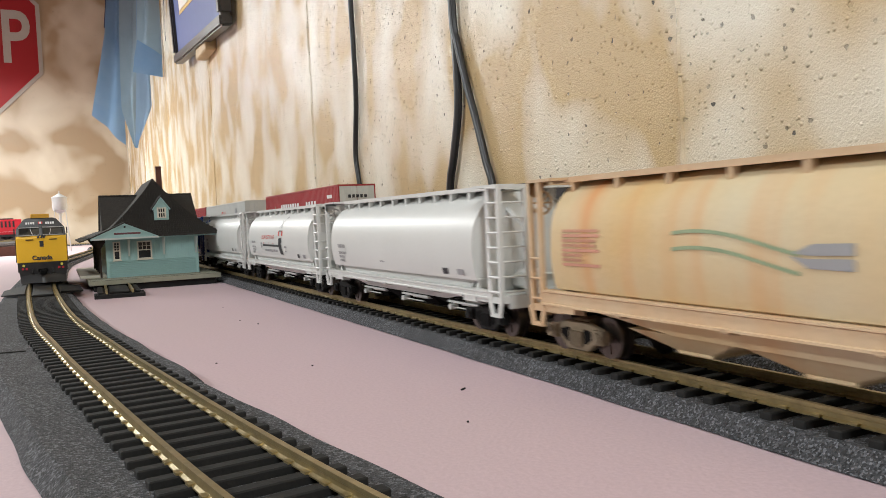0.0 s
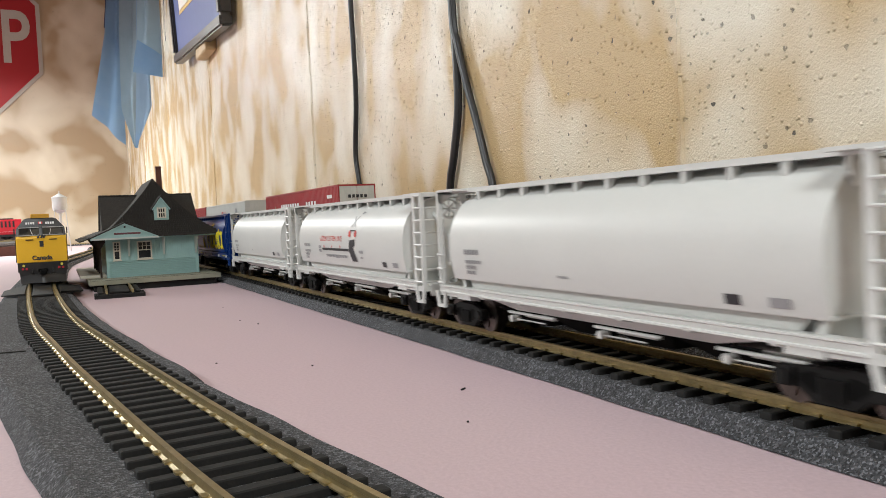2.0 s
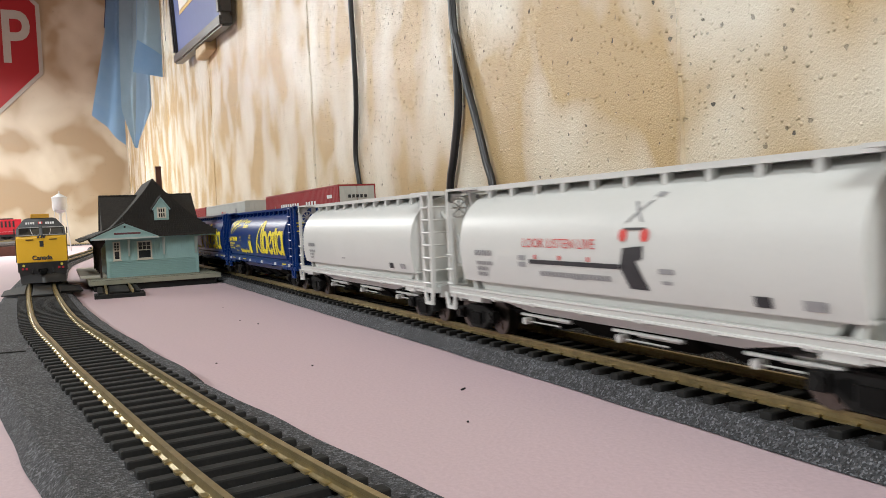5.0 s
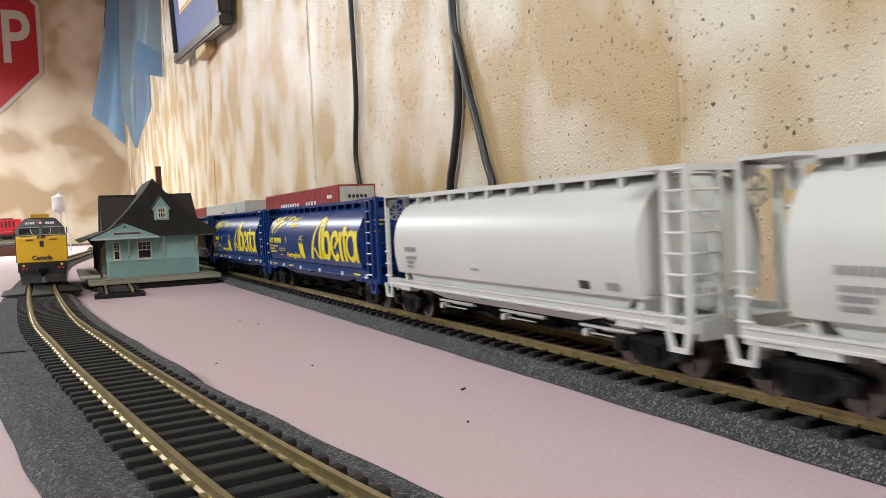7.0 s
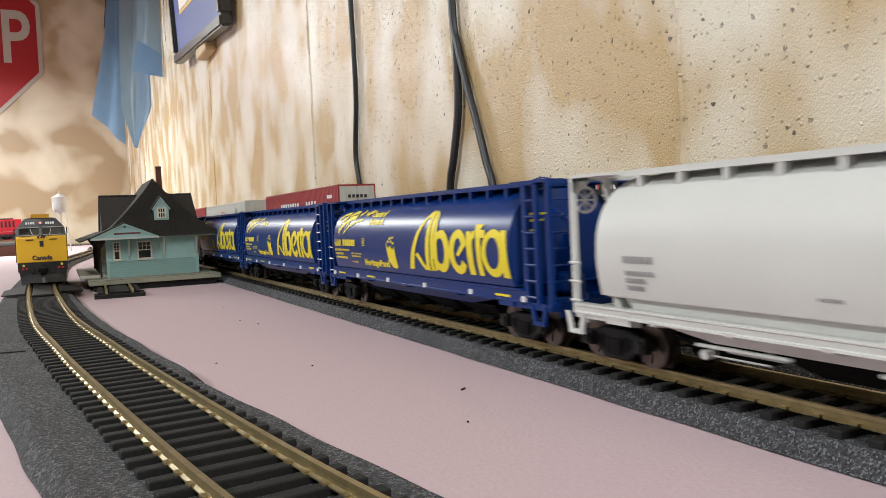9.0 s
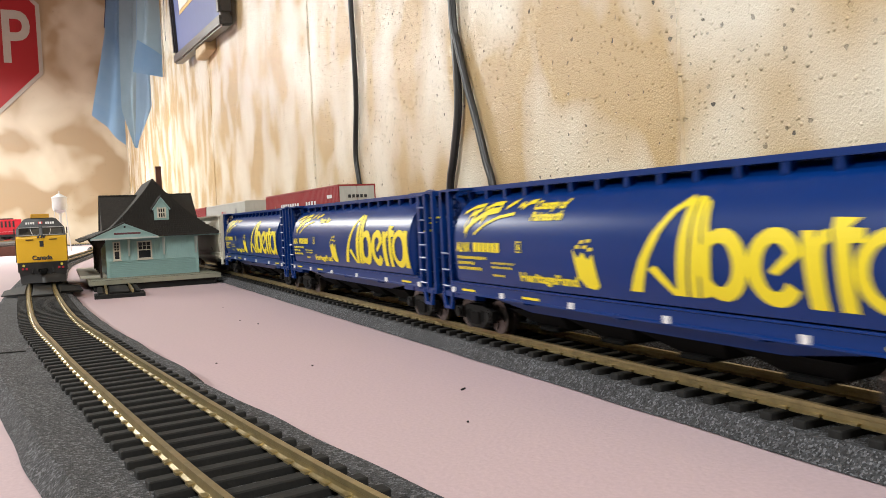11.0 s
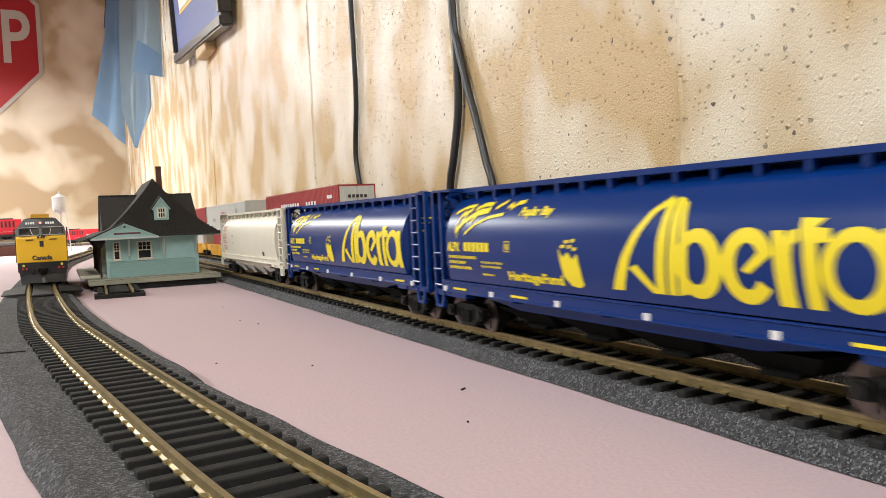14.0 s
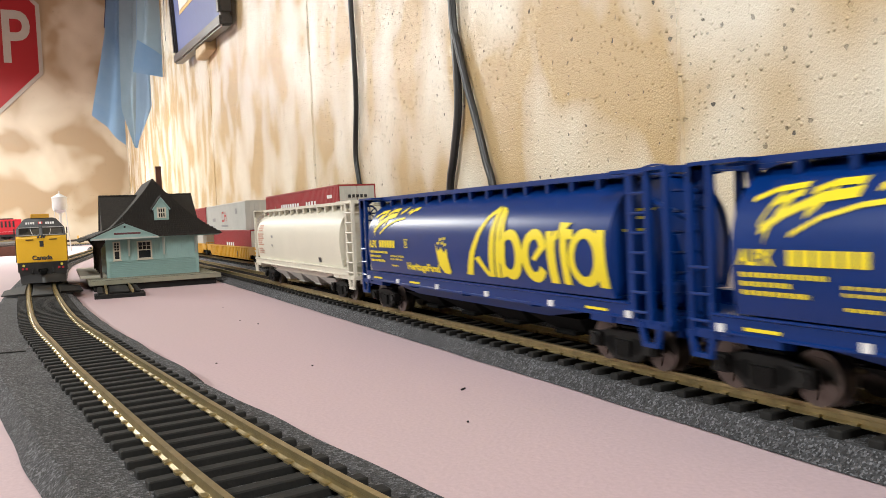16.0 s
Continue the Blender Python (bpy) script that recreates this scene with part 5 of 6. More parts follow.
# ---- standing engines and cars ----
def engine(name, m, label, roof_box):
    """A yellow and black passenger engine, nose towards local -y, base on the railhead."""
    root = base(name, m, label, "locomotive")
    W = 0.0178
    side = [(-W, 0.0105), (-W, 0.0405), (-W + 0.0006, 0.0430), (-0.0110, 0.0520), (-0.0085, 0.0530), (0.0085, 0.0530), (0.0110, 0.0520), (W - 0.0006, 0.0430), (W, 0.0405), (W, 0.0105)]
    bm = loft(bmesh.new(), [[(x, y, z) for x, z in side] for y in (0.0100, 0.1950)])
    part("body", bm, M["black"], root)
    part("side_band", box(bmesh.new(), -W - 0.0003, W + 0.0003, 0.0105, 0.1945, 0.0180, 0.0360), M["yellow"], root)
    # nose: slightly pointed in plan, sloped windscreen above
    def plan(z, back, point, w=W):
        return [(-w, 0.0100, z), (-w, back, z), (-0.0005, back - point, z), (0.0005, back - point, z), (w, back, z), (w, 0.0100, z)]
    part("nose", bevelled(loft(bmesh.new(), [plan(0.0180, 0.0018, 0.0016), plan(0.0375, 0.0020, 0.0016), plan(0.0388, 0.0026, 0.0014)]), 0.0004), M["yellow"], root, "yellow nose")
    part("lower_nose", loft(bmesh.new(), [plan(0.0080, 0.0022, 0.0010, 0.0165), plan(0.0179, 0.0020, 0.0014)]), M["black"], root)
    part("cab_front", loft(bmesh.new(), [plan(0.0388, 0.0030, 0.0010), plan(0.0450, 0.0048, 0.0008, W - 0.0006), plan(0.0522, 0.0062, 0.0006, 0.0115), plan(0.0530, 0.0075, 0.0004, 0.0090)]), M["black"], root)
    for sx in (-1, 1):
        x0, x1 = sorted((sx * 0.0012, sx * 0.0158))
        bm = loft(bmesh.new(), [[(x0, 0.0012, 0.0395), (x1, 0.0022, 0.0395), (x1, 0.0040, 0.0395), (x0, 0.0040, 0.0395)], [(x0 if sx > 0 else x0 + 0.0012, 0.0028, 0.0452), (x1 if sx < 0 else x1 - 0.0012, 0.0035, 0.0452), (x1, 0.0055, 0.0452), (x0, 0.0055, 0.0452)]])
        part("windscreen", bm, M["dark_glass"], root, "dark glossy windscreen")
        bm = bmesh.new()
        for a, b in (((x0, 0.0010, 0.0393), (x1, 0.0020, 0.0393)), ((x0, 0.0026, 0.0455), (x1, 0.0033, 0.0455))):
            rod(bm, a, b, 0.0004, 5)
        rod(bm, (sx * 0.0060, 0.0006, 0.0395), (sx * 0.0075, 0.0024, 0.0450), 0.0002, 4)
        part("window_frame", bm, M["silver"], root)
    # number boards and flag between, as bars
    for u0 in (-0.0105, 0.0035):
        part("number_board", place(quads([(0.0017 * i, 0, 0.0017 * i + 0.0012, 0.0018) for i in range(4)]), (u0, 0.0052, 0.0478), (1, 0, 0), (0, 0.35, 1), 0.0008), M["white_ink"], root)
    part("flag", place(quads([(0, 0, 0.0009, 0.0020), (0.0021, 0, 0.0030, 0.0020)]), (-0.0015, 0.0049, 0.0478), (1, 0, 0), (0, 0.35, 1), 0.0008), M["red_ink"], root)
    part("flag", place(quads([(0, 0, 0.0012, 0.0020)]), (-0.0006, 0.0049, 0.0478), (1, 0, 0), (0, 0.35, 1), 0.0008), M["white_ink"], root)
    # nose markings
    bm = bmesh.new()
    for u in (0, 0.0024, 0.0042):
        poly(bm, [(u, 0), (u + 0.0014, 0), (u + 0.0026, 0.0022), (u + 0.0008, 0.0022)])
    part("emblem", place(bm, (-0.0032, -0.0002, 0.0370), (1, 0, 0), (0, 0, 1), 0.0006), M["black_ink"], root)
    part("nose_door", box(bmesh.new(), -0.0014, 0.0014, -0.0003, 0.0010, 0.0302, 0.0348), M["black_ink"], root)
    part("lettering", place(text_flat("Canada", 0.0033, 0.0, 1.0, 1.0, 0.0002), (-0.0072, -0.0002, 0.0200), (1, 0, 0), (0, 0, 1), 0.0006), M["black_ink"], root)
    for x in (-0.0110, 0.0055):
        part("grab_iron", rod(bmesh.new(), (x, 0.0002, 0.0358), (x + 0.0055, 0.0002, 0.0358), 0.0004, 5), M["timber"], root)
    for sx in (-1, 1):
        rodb = rod(bmesh.new(), (sx * 0.0135, 0.0004, 0.0158), (sx * 0.0135, 0.0020, 0.0158), 0.0010, 10)
        part("marker_light", rodb, M["lens"], root)
        for k in (0.0115, 0.0142):
            part("tail_light", rod(bmesh.new(), (sx * k, 0.0004, 0.0132), (sx * k, 0.0020, 0.0132), 0.0009, 10), M["red_lens"], root)
        part("mu_hose", rod(bmesh.new(), (sx * 0.0070, 0.0008, 0.0130), (sx * 0.0075, -0.0015, 0.0095), 0.0006, 6), M["black"], root)
        part("mirror", box(bmesh.new(), *sorted((sx * (W + 0.0004), sx * (W + 0.0014))), 0.0060, 0.0066, 0.0400, 0.0450), M["black"], root)
        part("hand_rail", rod(bmesh.new(), (sx * (W + 0.0006), 0.0120, 0.0180), (sx * (W + 0.0006), 0.0120, 0.0400), 0.0003, 5), M["black"], root)
    bm = bmesh.new()
    loft(bm, [[(-0.0160, 0.0020, 0.0018), (-0.0010, -0.0028, 0.0018), (0.0010, -0.0028, 0.0018), (0.0160, 0.0020, 0.0018)], [(-0.0165, 0.0035, 0.0085), (-0.0010, -0.0010, 0.0085), (0.0010, -0.0010, 0.0085), (0.0165, 0.0035, 0.0085)]])
    part("plough", bm, M["black"], root)
    bm = box(bmesh.new(), -0.0024, 0.0024, -0.0060, 0.0020, 0.0085, 0.0120)
    bevelled(bm, 0.0006)
    part("coupler", bm, M["under"], root)
    part("headlight", bevelled(box(bmesh.new(), -0.0035, 0.0035, 0.0002, 0.0018, 0.0104, 0.0128), 0.0005), M["under"], root)
    # yellow box on the roof
    if roof_box:
        part("roof_box", bevelled(box(bmesh.new(), -0.0068, 0.0068, 0.0260, 0.0340, 0.0530, 0.0566), 0.0004), M["well"], root, "yellow box on the roof")
    for y in (0.040, 0.155):
        truck(root, y, M["truck"], [])
    part("fuel_tank", bevelled(box(bmesh.new(), -0.0150, 0.0150, 0.068, 0.128, 0.0040, 0.0110), 0.001), M["black"], root)
    return root


engine("passenger_engine", pose(-0.0133, 0.7000, RAIL, 0, 0, 1.2), "yellow and black model passenger engine on the curved track", True)
engine("passenger_engine", pose(TRACK_B, 0.2515, RAIL), "yellow and black model passenger engine on the wall track", False)

# black rerailer plates round the rails
def rerailer(m, label, short):
    root = base("rerailer", m, label, "track piece")
    if short:
        part("plate", bevelled(box(bmesh.new(), -0.0150, 0.0150, 0, 0.110, 0.0005, 0.0030), 0.0005), M["tie"], root)
        part("guard", bevelled(box(bmesh.new(), -0.0068, 0.0068, 0.002, 0.100, 0.0030, 0.0046), 0.0005), M["tie"], root)
        for sx in (-1, 1):
            part("rail", bevelled(box(bmesh.new(), sx * 0.00875 - 0.0008, sx * 0.00875 + 0.0008, 0, 0.110, 0.0030, 0.0056), 0.0002), M["rail"], root)
            part("guard", bevelled(box(bmesh.new(), *sorted((sx * 0.0108, sx * 0.0146)), 0.004, 0.100, 0.0030, 0.0042), 0.0005), M["tie"], root)
        for k in range(4):
            part("tie", box(bmesh.new(), -0.0170, 0.0170, -0.002 + 0.0075 * k, 0.0012 + 0.0075 * k, 0.0, 0.0026), M["tie"], root)
    else:
        part("guard", bevelled(box(bmesh.new(), -0.0066, 0.0066, 0, 0.210, 0.0056, 0.0074), 0.0006), M["tie"], root)
        for sx in (-1, 1):
            bm = loft(bmesh.new(), [[(sx * 0.0108, 0.020, 0.0056), (sx * 0.0115, 0.020, 0.0074), (sx * 0.0115, 0.125, 0.0074), (sx * 0.0108, 0.125, 0.0056)],
                                    [(sx * 0.0270, 0.050, 0.0042), (sx * 0.0270, 0.050, 0.0050), (sx * 0.0270, 0.105, 0.0050), (sx * 0.0270, 0.105, 0.0042)]])
            part("ramp", bm, M["tie"], root)
    return root


rerailer(pose(-0.0125, 0.600, 0, 0, 0, 1.2), "black plastic rerailer between the rails before the engine", False)
rerailer(pose(0.0365, 0.612, 0, 0, 0, -2.0), "short black track piece lying before the station platform", True)


def container(name, m, length, height, paint, end_paint, label):
    root = base(name, m, label, "container")
    w = 0.0140
    part("box", box(bmesh.new(), -w + 0.0004, w - 0.0004, 0.0004, length - 0.0004, 0.0004, height - 0.0004), paint, root)
    n = int(length / 0.0032)
    for sx in (-1, 1):
        line = [(sx * (w - 0.0008), 0.001)]
        for i in range(n):
            y, q = length * (i + 0.1) / n, length / n
            line += [(sx * (w - 0.0005), y), (sx * (w - 0.0001), y + q * 0.2), (sx * (w - 0.0001), y + q * 0.5), (sx * (w - 0.0005), y + q * 0.7)]
        line.append((sx * (w - 0.0008), length - 0.001))
        part("corrugated_side", prism(bmesh.new(), line, "z", 0.0012, height - 0.0012), paint, root)
    bm = bmesh.new()
    for x in (-w, w):
        for y in (0.0, length):
            box(bm, x - 0.0009 * (x > 0), x + 0.0009 * (x < 0), y - 0.0009 * (y > 0), y + 0.0009 * (y == 0), 0, height)
    for z in (0, height - 0.0012):
        for x in (-w, w - 0.0009):
            box(bm, x, x + 0.0009, 0, length, z, z + 0.0012)
        for y in (-0.0001, length - 0.0008):
            box(bm, -w, w, y, y + 0.0009, z, z + 0.0012)
    part("frame", bm, paint, root)
    for sx in (-1, 1):
        bm = box(bmesh.new(), *sorted((sx * 0.0002, sx * (w - 0.0010))), -0.0002, 0.0006, 0.0013, height - 0.0013)
        d = part("door", bm, end_paint, root)
        bm = bmesh.new()
        for k in (0.004, 0.009):
            rod(bm, (sx * k, -0.0004, 0.0016), (sx * k, -0.0004, height - 0.0016), 0.0003, 5)
        part("lock_bar", bm, end_paint, d)
    return root


def side_bars(root, y0, rects, material, w=0.0140):
    return part("print", place(quads(rects), (-w - 0.0001, y0, 0), (0, -1, 0), (0, 0, 1), 0.0001), material, root)


def well_car(y, label):
    root = base("well_car", pose(TRACK_B, y, RAIL), label, "train car", "standing well cars")
    L = 0.290
    for sx in (-1, 1):
        bm = bmesh.new()
        prism(bm, [(0.004, 0.0150), (0.030, 0.0165), (L - 0.030, 0.0165), (L - 0.004, 0.0150), (L - 0.004, 0.0085), (L - 0.025, 0.0085), (L - 0.035, 0.0035), (0.035, 0.0035), (0.025, 0.0085), (0.004, 0.0085)], "x", sx * 0.0152, sx * 0.0166)
        side = part("side", bm, M["well"], root)
        part("top_chord", box(bmesh.new(), *sorted((sx * 0.0150, sx * 0.0174)), 0.006, L - 0.006, 0.0155, 0.0168), M["well"], side)
        bm = bmesh.new()
        for i in range(27):
            yy = 0.034 + 0.0084 * i
            box(bm, *sorted((sx * 0.0166, sx * 0.0172)), yy, yy + 0.0009, 0.0040, 0.0156)
        part("rib", bm, M["well"], side)
        part("plate", place(quads([(0, 0, 0.005, 0.004)]), (-0.0173, 0.09, 0.007), (0, -1, 0), (0, 0, 1), 0.0001), M["white_ink"], side)
    part("floor", box(bmesh.new(), -0.0152, 0.0152, 0.030, L - 0.030, 0.0030, 0.0042), M["well"], root)
    for yy, s in ((0.0, 1), (L, -1)):
        part("end_platform", box(bmesh.new(), -0.0152, 0.0152, *sorted((yy + s * 0.002, yy + s * 0.030)), 0.0100, 0.0125), M["well"], root)
        part("end_rail", ladder(bmesh.new(), yy + s * 0.003, -0.015, 0.015, 0.0125, 0.0190, 3, axis="x"), M["well"], root)
        truck(root, yy + s * 0.017, M["truck"], [])
        part("coupler", box(bmesh.new(), -0.002, 0.002, *sorted((yy - s * 0.006, yy + s * 0.004)), 0.008, 0.0108), M["under"], root)
    return root


for y in (0.498, 0.795, 1.092):
    well_car(y, "yellow well car carrying stacked containers on the wall track")
LOW_Z, TOP_Z = RAIL + 0.0045, RAIL + 0.0045 + 0.0300
red = container("container", pose(TRACK_B, 0.534, TOP_Z), 0.217, 0.0310, M["red_box"], M["grey_box"], "red shipping container with grey doors, stacked on top")
side_bars(red, 0.186, [(0.0, 0.012, 0.010, 0.014), (0.002, 0.014, 0.008, 0.018), (0.004, 0.018, 0.006, 0.021)], M["green_ink"])
side_bars(red, 0.160, [(0.0075 * i, 0.0150, 0.0075 * i + 0.0052, 0.0215) for i in range(8)] + [(0.078 + 0.0075 * i, 0.0150, 0.078 + 0.0075 * i + 0.0050, 0.0215) for i in range(4)], M["white_ink"])
side_bars(red, 0.026, [(0, 0.022, 0.012, 0.0245)], M["white_ink"])
part("print", place(quads([(0.0030 * i, 0, 0.0030 * i + 0.0020, 0.0022) for i in range(5)]), (-0.007, -0.0006, 0.0215), (1, 0, 0), (0, 0, 1), 0.0002), M["black_ink"], red)
low = container("container", pose(TRACK_B, 0.555, LOW_Z), 0.140, 0.0297, M["red_box"], M["grey_box"], "red shipping container low in the well car")
grey = container("container", pose(TRACK_B, 0.845, TOP_Z), 0.240, 0.0310, M["grey_box"], M["grey_box"], "pale grey shipping container with red emblem, stacked on top")
side_bars(grey, 0.135, [(0.0, 0.010, 0.002, 0.022), (0.0, 0.020, 0.012, 0.022), (0.0, 0.010, 0.012, 0.012), (0.016, 0.010, 0.018, 0.022), (0.026, 0.010, 0.028, 0.022), (0.018, 0.016, 0.026, 0.018)], M["red_ink"])
side_bars(grey, 0.200, [(0, 0.011, 0.022, 0.015), (0.002, 0.004, 0.012, 0.006), (0.06, 0.004, 0.10, 0.006), (0.145, 0.018, 0.155, 0.024)], M["grey_ink"])
low = container("container", pose(TRACK_B, 0.828, LOW_Z), 0.215, 0.0297, M["red_box"], M["grey_box"], "red shipping container low in the well car")
side_bars(low, 0.130, [(0.012 * i, 0.008, 0.012 * i + 0.008, 0.016) for i in range(4)], M["white_ink"])
container("container", pose(TRACK_B, 1.098, TOP_Z), 0.150, 0.0310, M["red_box"], M["grey_box"], "red shipping container with grey end, stacked on top")
container("container", pose(TRACK_B, 1.130, LOW_Z), 0.200, 0.0297, M["grey_box"], M["grey_box"], "grey shipping container low in the well car")


# ---- far end of the board ----
def red_engine(name, m, label):
    root = base(name, m, label, "locomotive", "red model engines")
    part("frame", box(bmesh.new(), -0.0165, 0.0165, 0.0, 0.200, 0.0085, 0.0130), M["black"], root)
    part("hood", bevelled(box(bmesh.new(), -0.0105, 0.0105, 0.045, 0.196, 0.0130, 0.0480), 0.0008), M["red_engine"], root)
    part("cab", bevelled(box(bmesh.new(), -0.0165, 0.0165, 0.018, 0.046, 0.0130, 0.0510), 0.0010), M["red_engine"], root)
    part("nose", bevelled(box(bmesh.new(), -0.0100, 0.0100, 0.004, 0.019, 0.0130, 0.0360), 0.0015), M["red_engine"], root)
    for sx in (-1, 1):
        part("window", box(bmesh.new(), *sorted((sx * 0.0164, sx * 0.0167)), 0.024, 0.040, 0.0370, 0.0460), M["dark_glass"], root)
        part("windscreen", box(bmesh.new(), *sorted((sx * 0.0035, sx * 0.0140)), 0.0174, 0.0180, 0.0385, 0.0465), M["dark_glass"], root)
        part("hand_rail", ladder(bmesh.new(), sx * 0.0160, 0.05, 0.19, 0.0130, 0.0240, 1), M["silver"], root)
        for i in range(7):
            part("louvre", box(bmesh.new(), *sorted((sx * 0.0104, sx * 0.0109)), 0.13 + 0.008 * i, 0.134 + 0.008 * i, 0.030, 0.044), M["black"], root)
        part("band", box(bmesh.new(), *sorted((sx * 0.0104, sx * 0.0110)), 0.06, 0.12, 0.022, 0.030), M["white_ink"], root)
    part("fan", box(bmesh.new(), -0.006, 0.006, 0.14, 0.18, 0.0480, 0.0510), M["black"], root)
    for y in (0.035, 0.165):
        truck(root, y, M["truck"], [])
    part("fuel_tank", bevelled(box(bmesh.new(), -0.0140, 0.0140, 0.070, 0.130, 0.0030, 0.0085), 0.001), M["black"], root)
    return root


# a raised brick abutment with a ballasted track and a red engine on it
ab = base("abutment", pose(-0.275, 2.06, 0), "brown brick abutment topped with grey ballast", "abutment")
part("brickwork", bevelled(box(bmesh.new(), -0.30, 0.215, 0.0, 0.20, 0.0, 0.0220), 0.001), M["brick"], ab)
part("ballast", bevelled(box(bmesh.new(), -0.30, 0.212, 0.004, 0.196, 0.0220, 0.0330), 0.003), M["ballast"], ab)
bm = bmesh.new()
for y in (0.032, 0.0495):
    box(bm, -0.30, 0.20, y - 0.0008, y + 0.0008, 0.0330, 0.0360)
part("rails", bm, M["rail"], ab)
red_engine("red_engine", pose(-0.275, 2.1007, 0.0360, 0, 0, -90), "red model engine standing on the raised abutment")

# water tower
def water_tower(m):
    root = base("water_tower", m, "silver model water tower on four braced legs", "water tower")
    bm = bmesh.new()
    ring = lambda r, z: [(r * math.cos(2 * math.pi * i / 20), r * math.sin(2 * math.pi * i / 20), z) for i in range(20)]
    loft(bm, [ring(0.004, 0.098), ring(0.0165, 0.106), ring(0.0180, 0.112), ring(0.0180, 0.138)])
    part("tank", bm, M["silver"], root, smooth=True)
    part("roof", loft(bmesh.new(), [ring(0.0192, 0.138), ring(0.0192, 0.139), ring(0.006, 0.1465), ring(0.001, 0.150)]), M["silver"], root, smooth=True)
    part("finial", rod(bmesh.new(), (0, 0, 0.149), (0, 0, 0.155), 0.0012, 6), M["silver"], root)
    part("riser", rod(bmesh.new(), (0, 0, 0), (0, 0, 0.1), 0.0032, 10), M["silver"], root)
    feet = [(sx, sy) for sx in (-1, 1) for sy in (-1, 1)]
    for sx, sy in feet:
        part("leg", rod(bmesh.new(), (sx * 0.0205, sy * 0.0205, 0), (sx * 0.0125, sy * 0.0125, 0.112), 0.0011, 6), M["silver"], root)
    for a, b in ((0, 1), (1, 3), (3, 2), (2, 0)):
        for z0, z1 in ((0.0, 0.055), (0.055, 0.108)):
            k0, k1 = 0.0205 - 0.0714 * z0, 0.0205 - 0.0714 * z1
            bm = rod(bmesh.new(), (feet[a][0] * k0, feet[a][1] * k0, z0), (feet[b][0] * k1, feet[b][1] * k1, z1), 0.0005, 4)
            rod(bm, (feet[b][0] * k0, feet[b][1] * k0, z0), (feet[a][0] * k1, feet[a][1] * k1, z1), 0.0005, 4)
            rod(bm, (feet[a][0] * k1, feet[a][1] * k1, z1), (feet[b][0] * k1, feet[b][1] * k1, z1), 0.0007, 4)
            part("brace", bm, M["silver"], root)
    return root


water_tower(pose(0.0045, 2.27, 0))

# the train that passes along the end wall
FAR_TRAIN = []
fe = red_engine("red_engine", pose(0, 3.02, RAIL, 0, 0, 90), "red model engine passing along the end track")
FAR_TRAIN.append((fe, 0.0))


def flat_car(x, label, load):
    root = base("flat_car", pose(0, 3.02, RAIL, 0, 0, 90), label, "train car", "cars of the far train")
    part("deck", bevelled(box(bmesh.new(), -0.0160, 0.0160, 0.0, 0.150, 0.0100, 0.0140), 0.0006), M["timber"], root)
    part("sill", box(bmesh.new(), -0.0150, 0.0150, 0.004, 0.146, 0.0075, 0.0100), M["under"], root)
    if load:
        part("load", bevelled(box(bmesh.new(), -0.0130, 0.0130, 0.020, 0.130, 0.0140, 0.0420), 0.002), M["red_engine"], root)
    else:
        for y in (0.01, 0.075, 0.14):
            part("stake", box(bmesh.new(), -0.0160, 0.0160, y - 0.002, y + 0.002, 0.0140, 0.0270), M["well"], root)
    for y in (0.022, 0.128):
        truck(root, y, M["truck"], [])
    FAR_TRAIN.append((root, x))
    return root


flat_car(0.205, "empty brown flat car in the far train", False)
flat_car(0.360, "brown flat car with red load in the far train", True)


# ---- on the walls ----
def cable(name, pts, r, label, flat=1.0):
    path = curve_path([(p[0], p[1]) for p in pts], 0.006)
    bm = bmesh.new()
    rings = []
    for i, q in enumerate(path):
        d = path[min(i + 1, len(path) - 1)] - path[max(i - 1, 0)]
        d.normalize()
        side = Vector((-d.y, d.x, 0))
        ring = []
        for j in range(10):
            a = 2 * math.pi * j / 10
            o = side * (r * math.cos(a))
            ring.append((WALL_X - r * flat - 0.0006 + r * flat * math.sin(a), q.x + o.x, q.y + o.y))
        rings.append(ring)
    loft(bm, rings)
    return thing(name, bm, M["cable"], label, "cable", "cables on the wall", smooth=True)


cable("cable", [(0.7130, 0.62), (0.7125, 0.42), (0.7121, 0.2547), (0.7106, 0.2122), (0.7106, 0.1593), (0.7190, 0.1124), (0.7125, 0.0822), (0.700, 0.02)], 0.0024, "thin black cable hanging on the concrete wall")
cable("cable", [(0.5120, 0.62), (0.5100, 0.40), (0.5040, 0.2012), (0.5020, 0.1763), (0.5005, 0.1476), (0.5020, 0.1203), (0.5117, 0.0894), (0.5192, 0.0694), (0.524, 0.02)], 0.0042, "thick black flat cable hanging on the concrete wall", 0.6)
cable("cable", [(0.5110, 0.62), (0.5090, 0.40), (0.5035, 0.2012), (0.4990, 0.1730), (0.4880, 0.1418), (0.4739, 0.1091), (0.4629, 0.0815), (0.4565, 0.068), (0.445, 0.02)], 0.0027, "black cable branching beside the thick one on the wall")

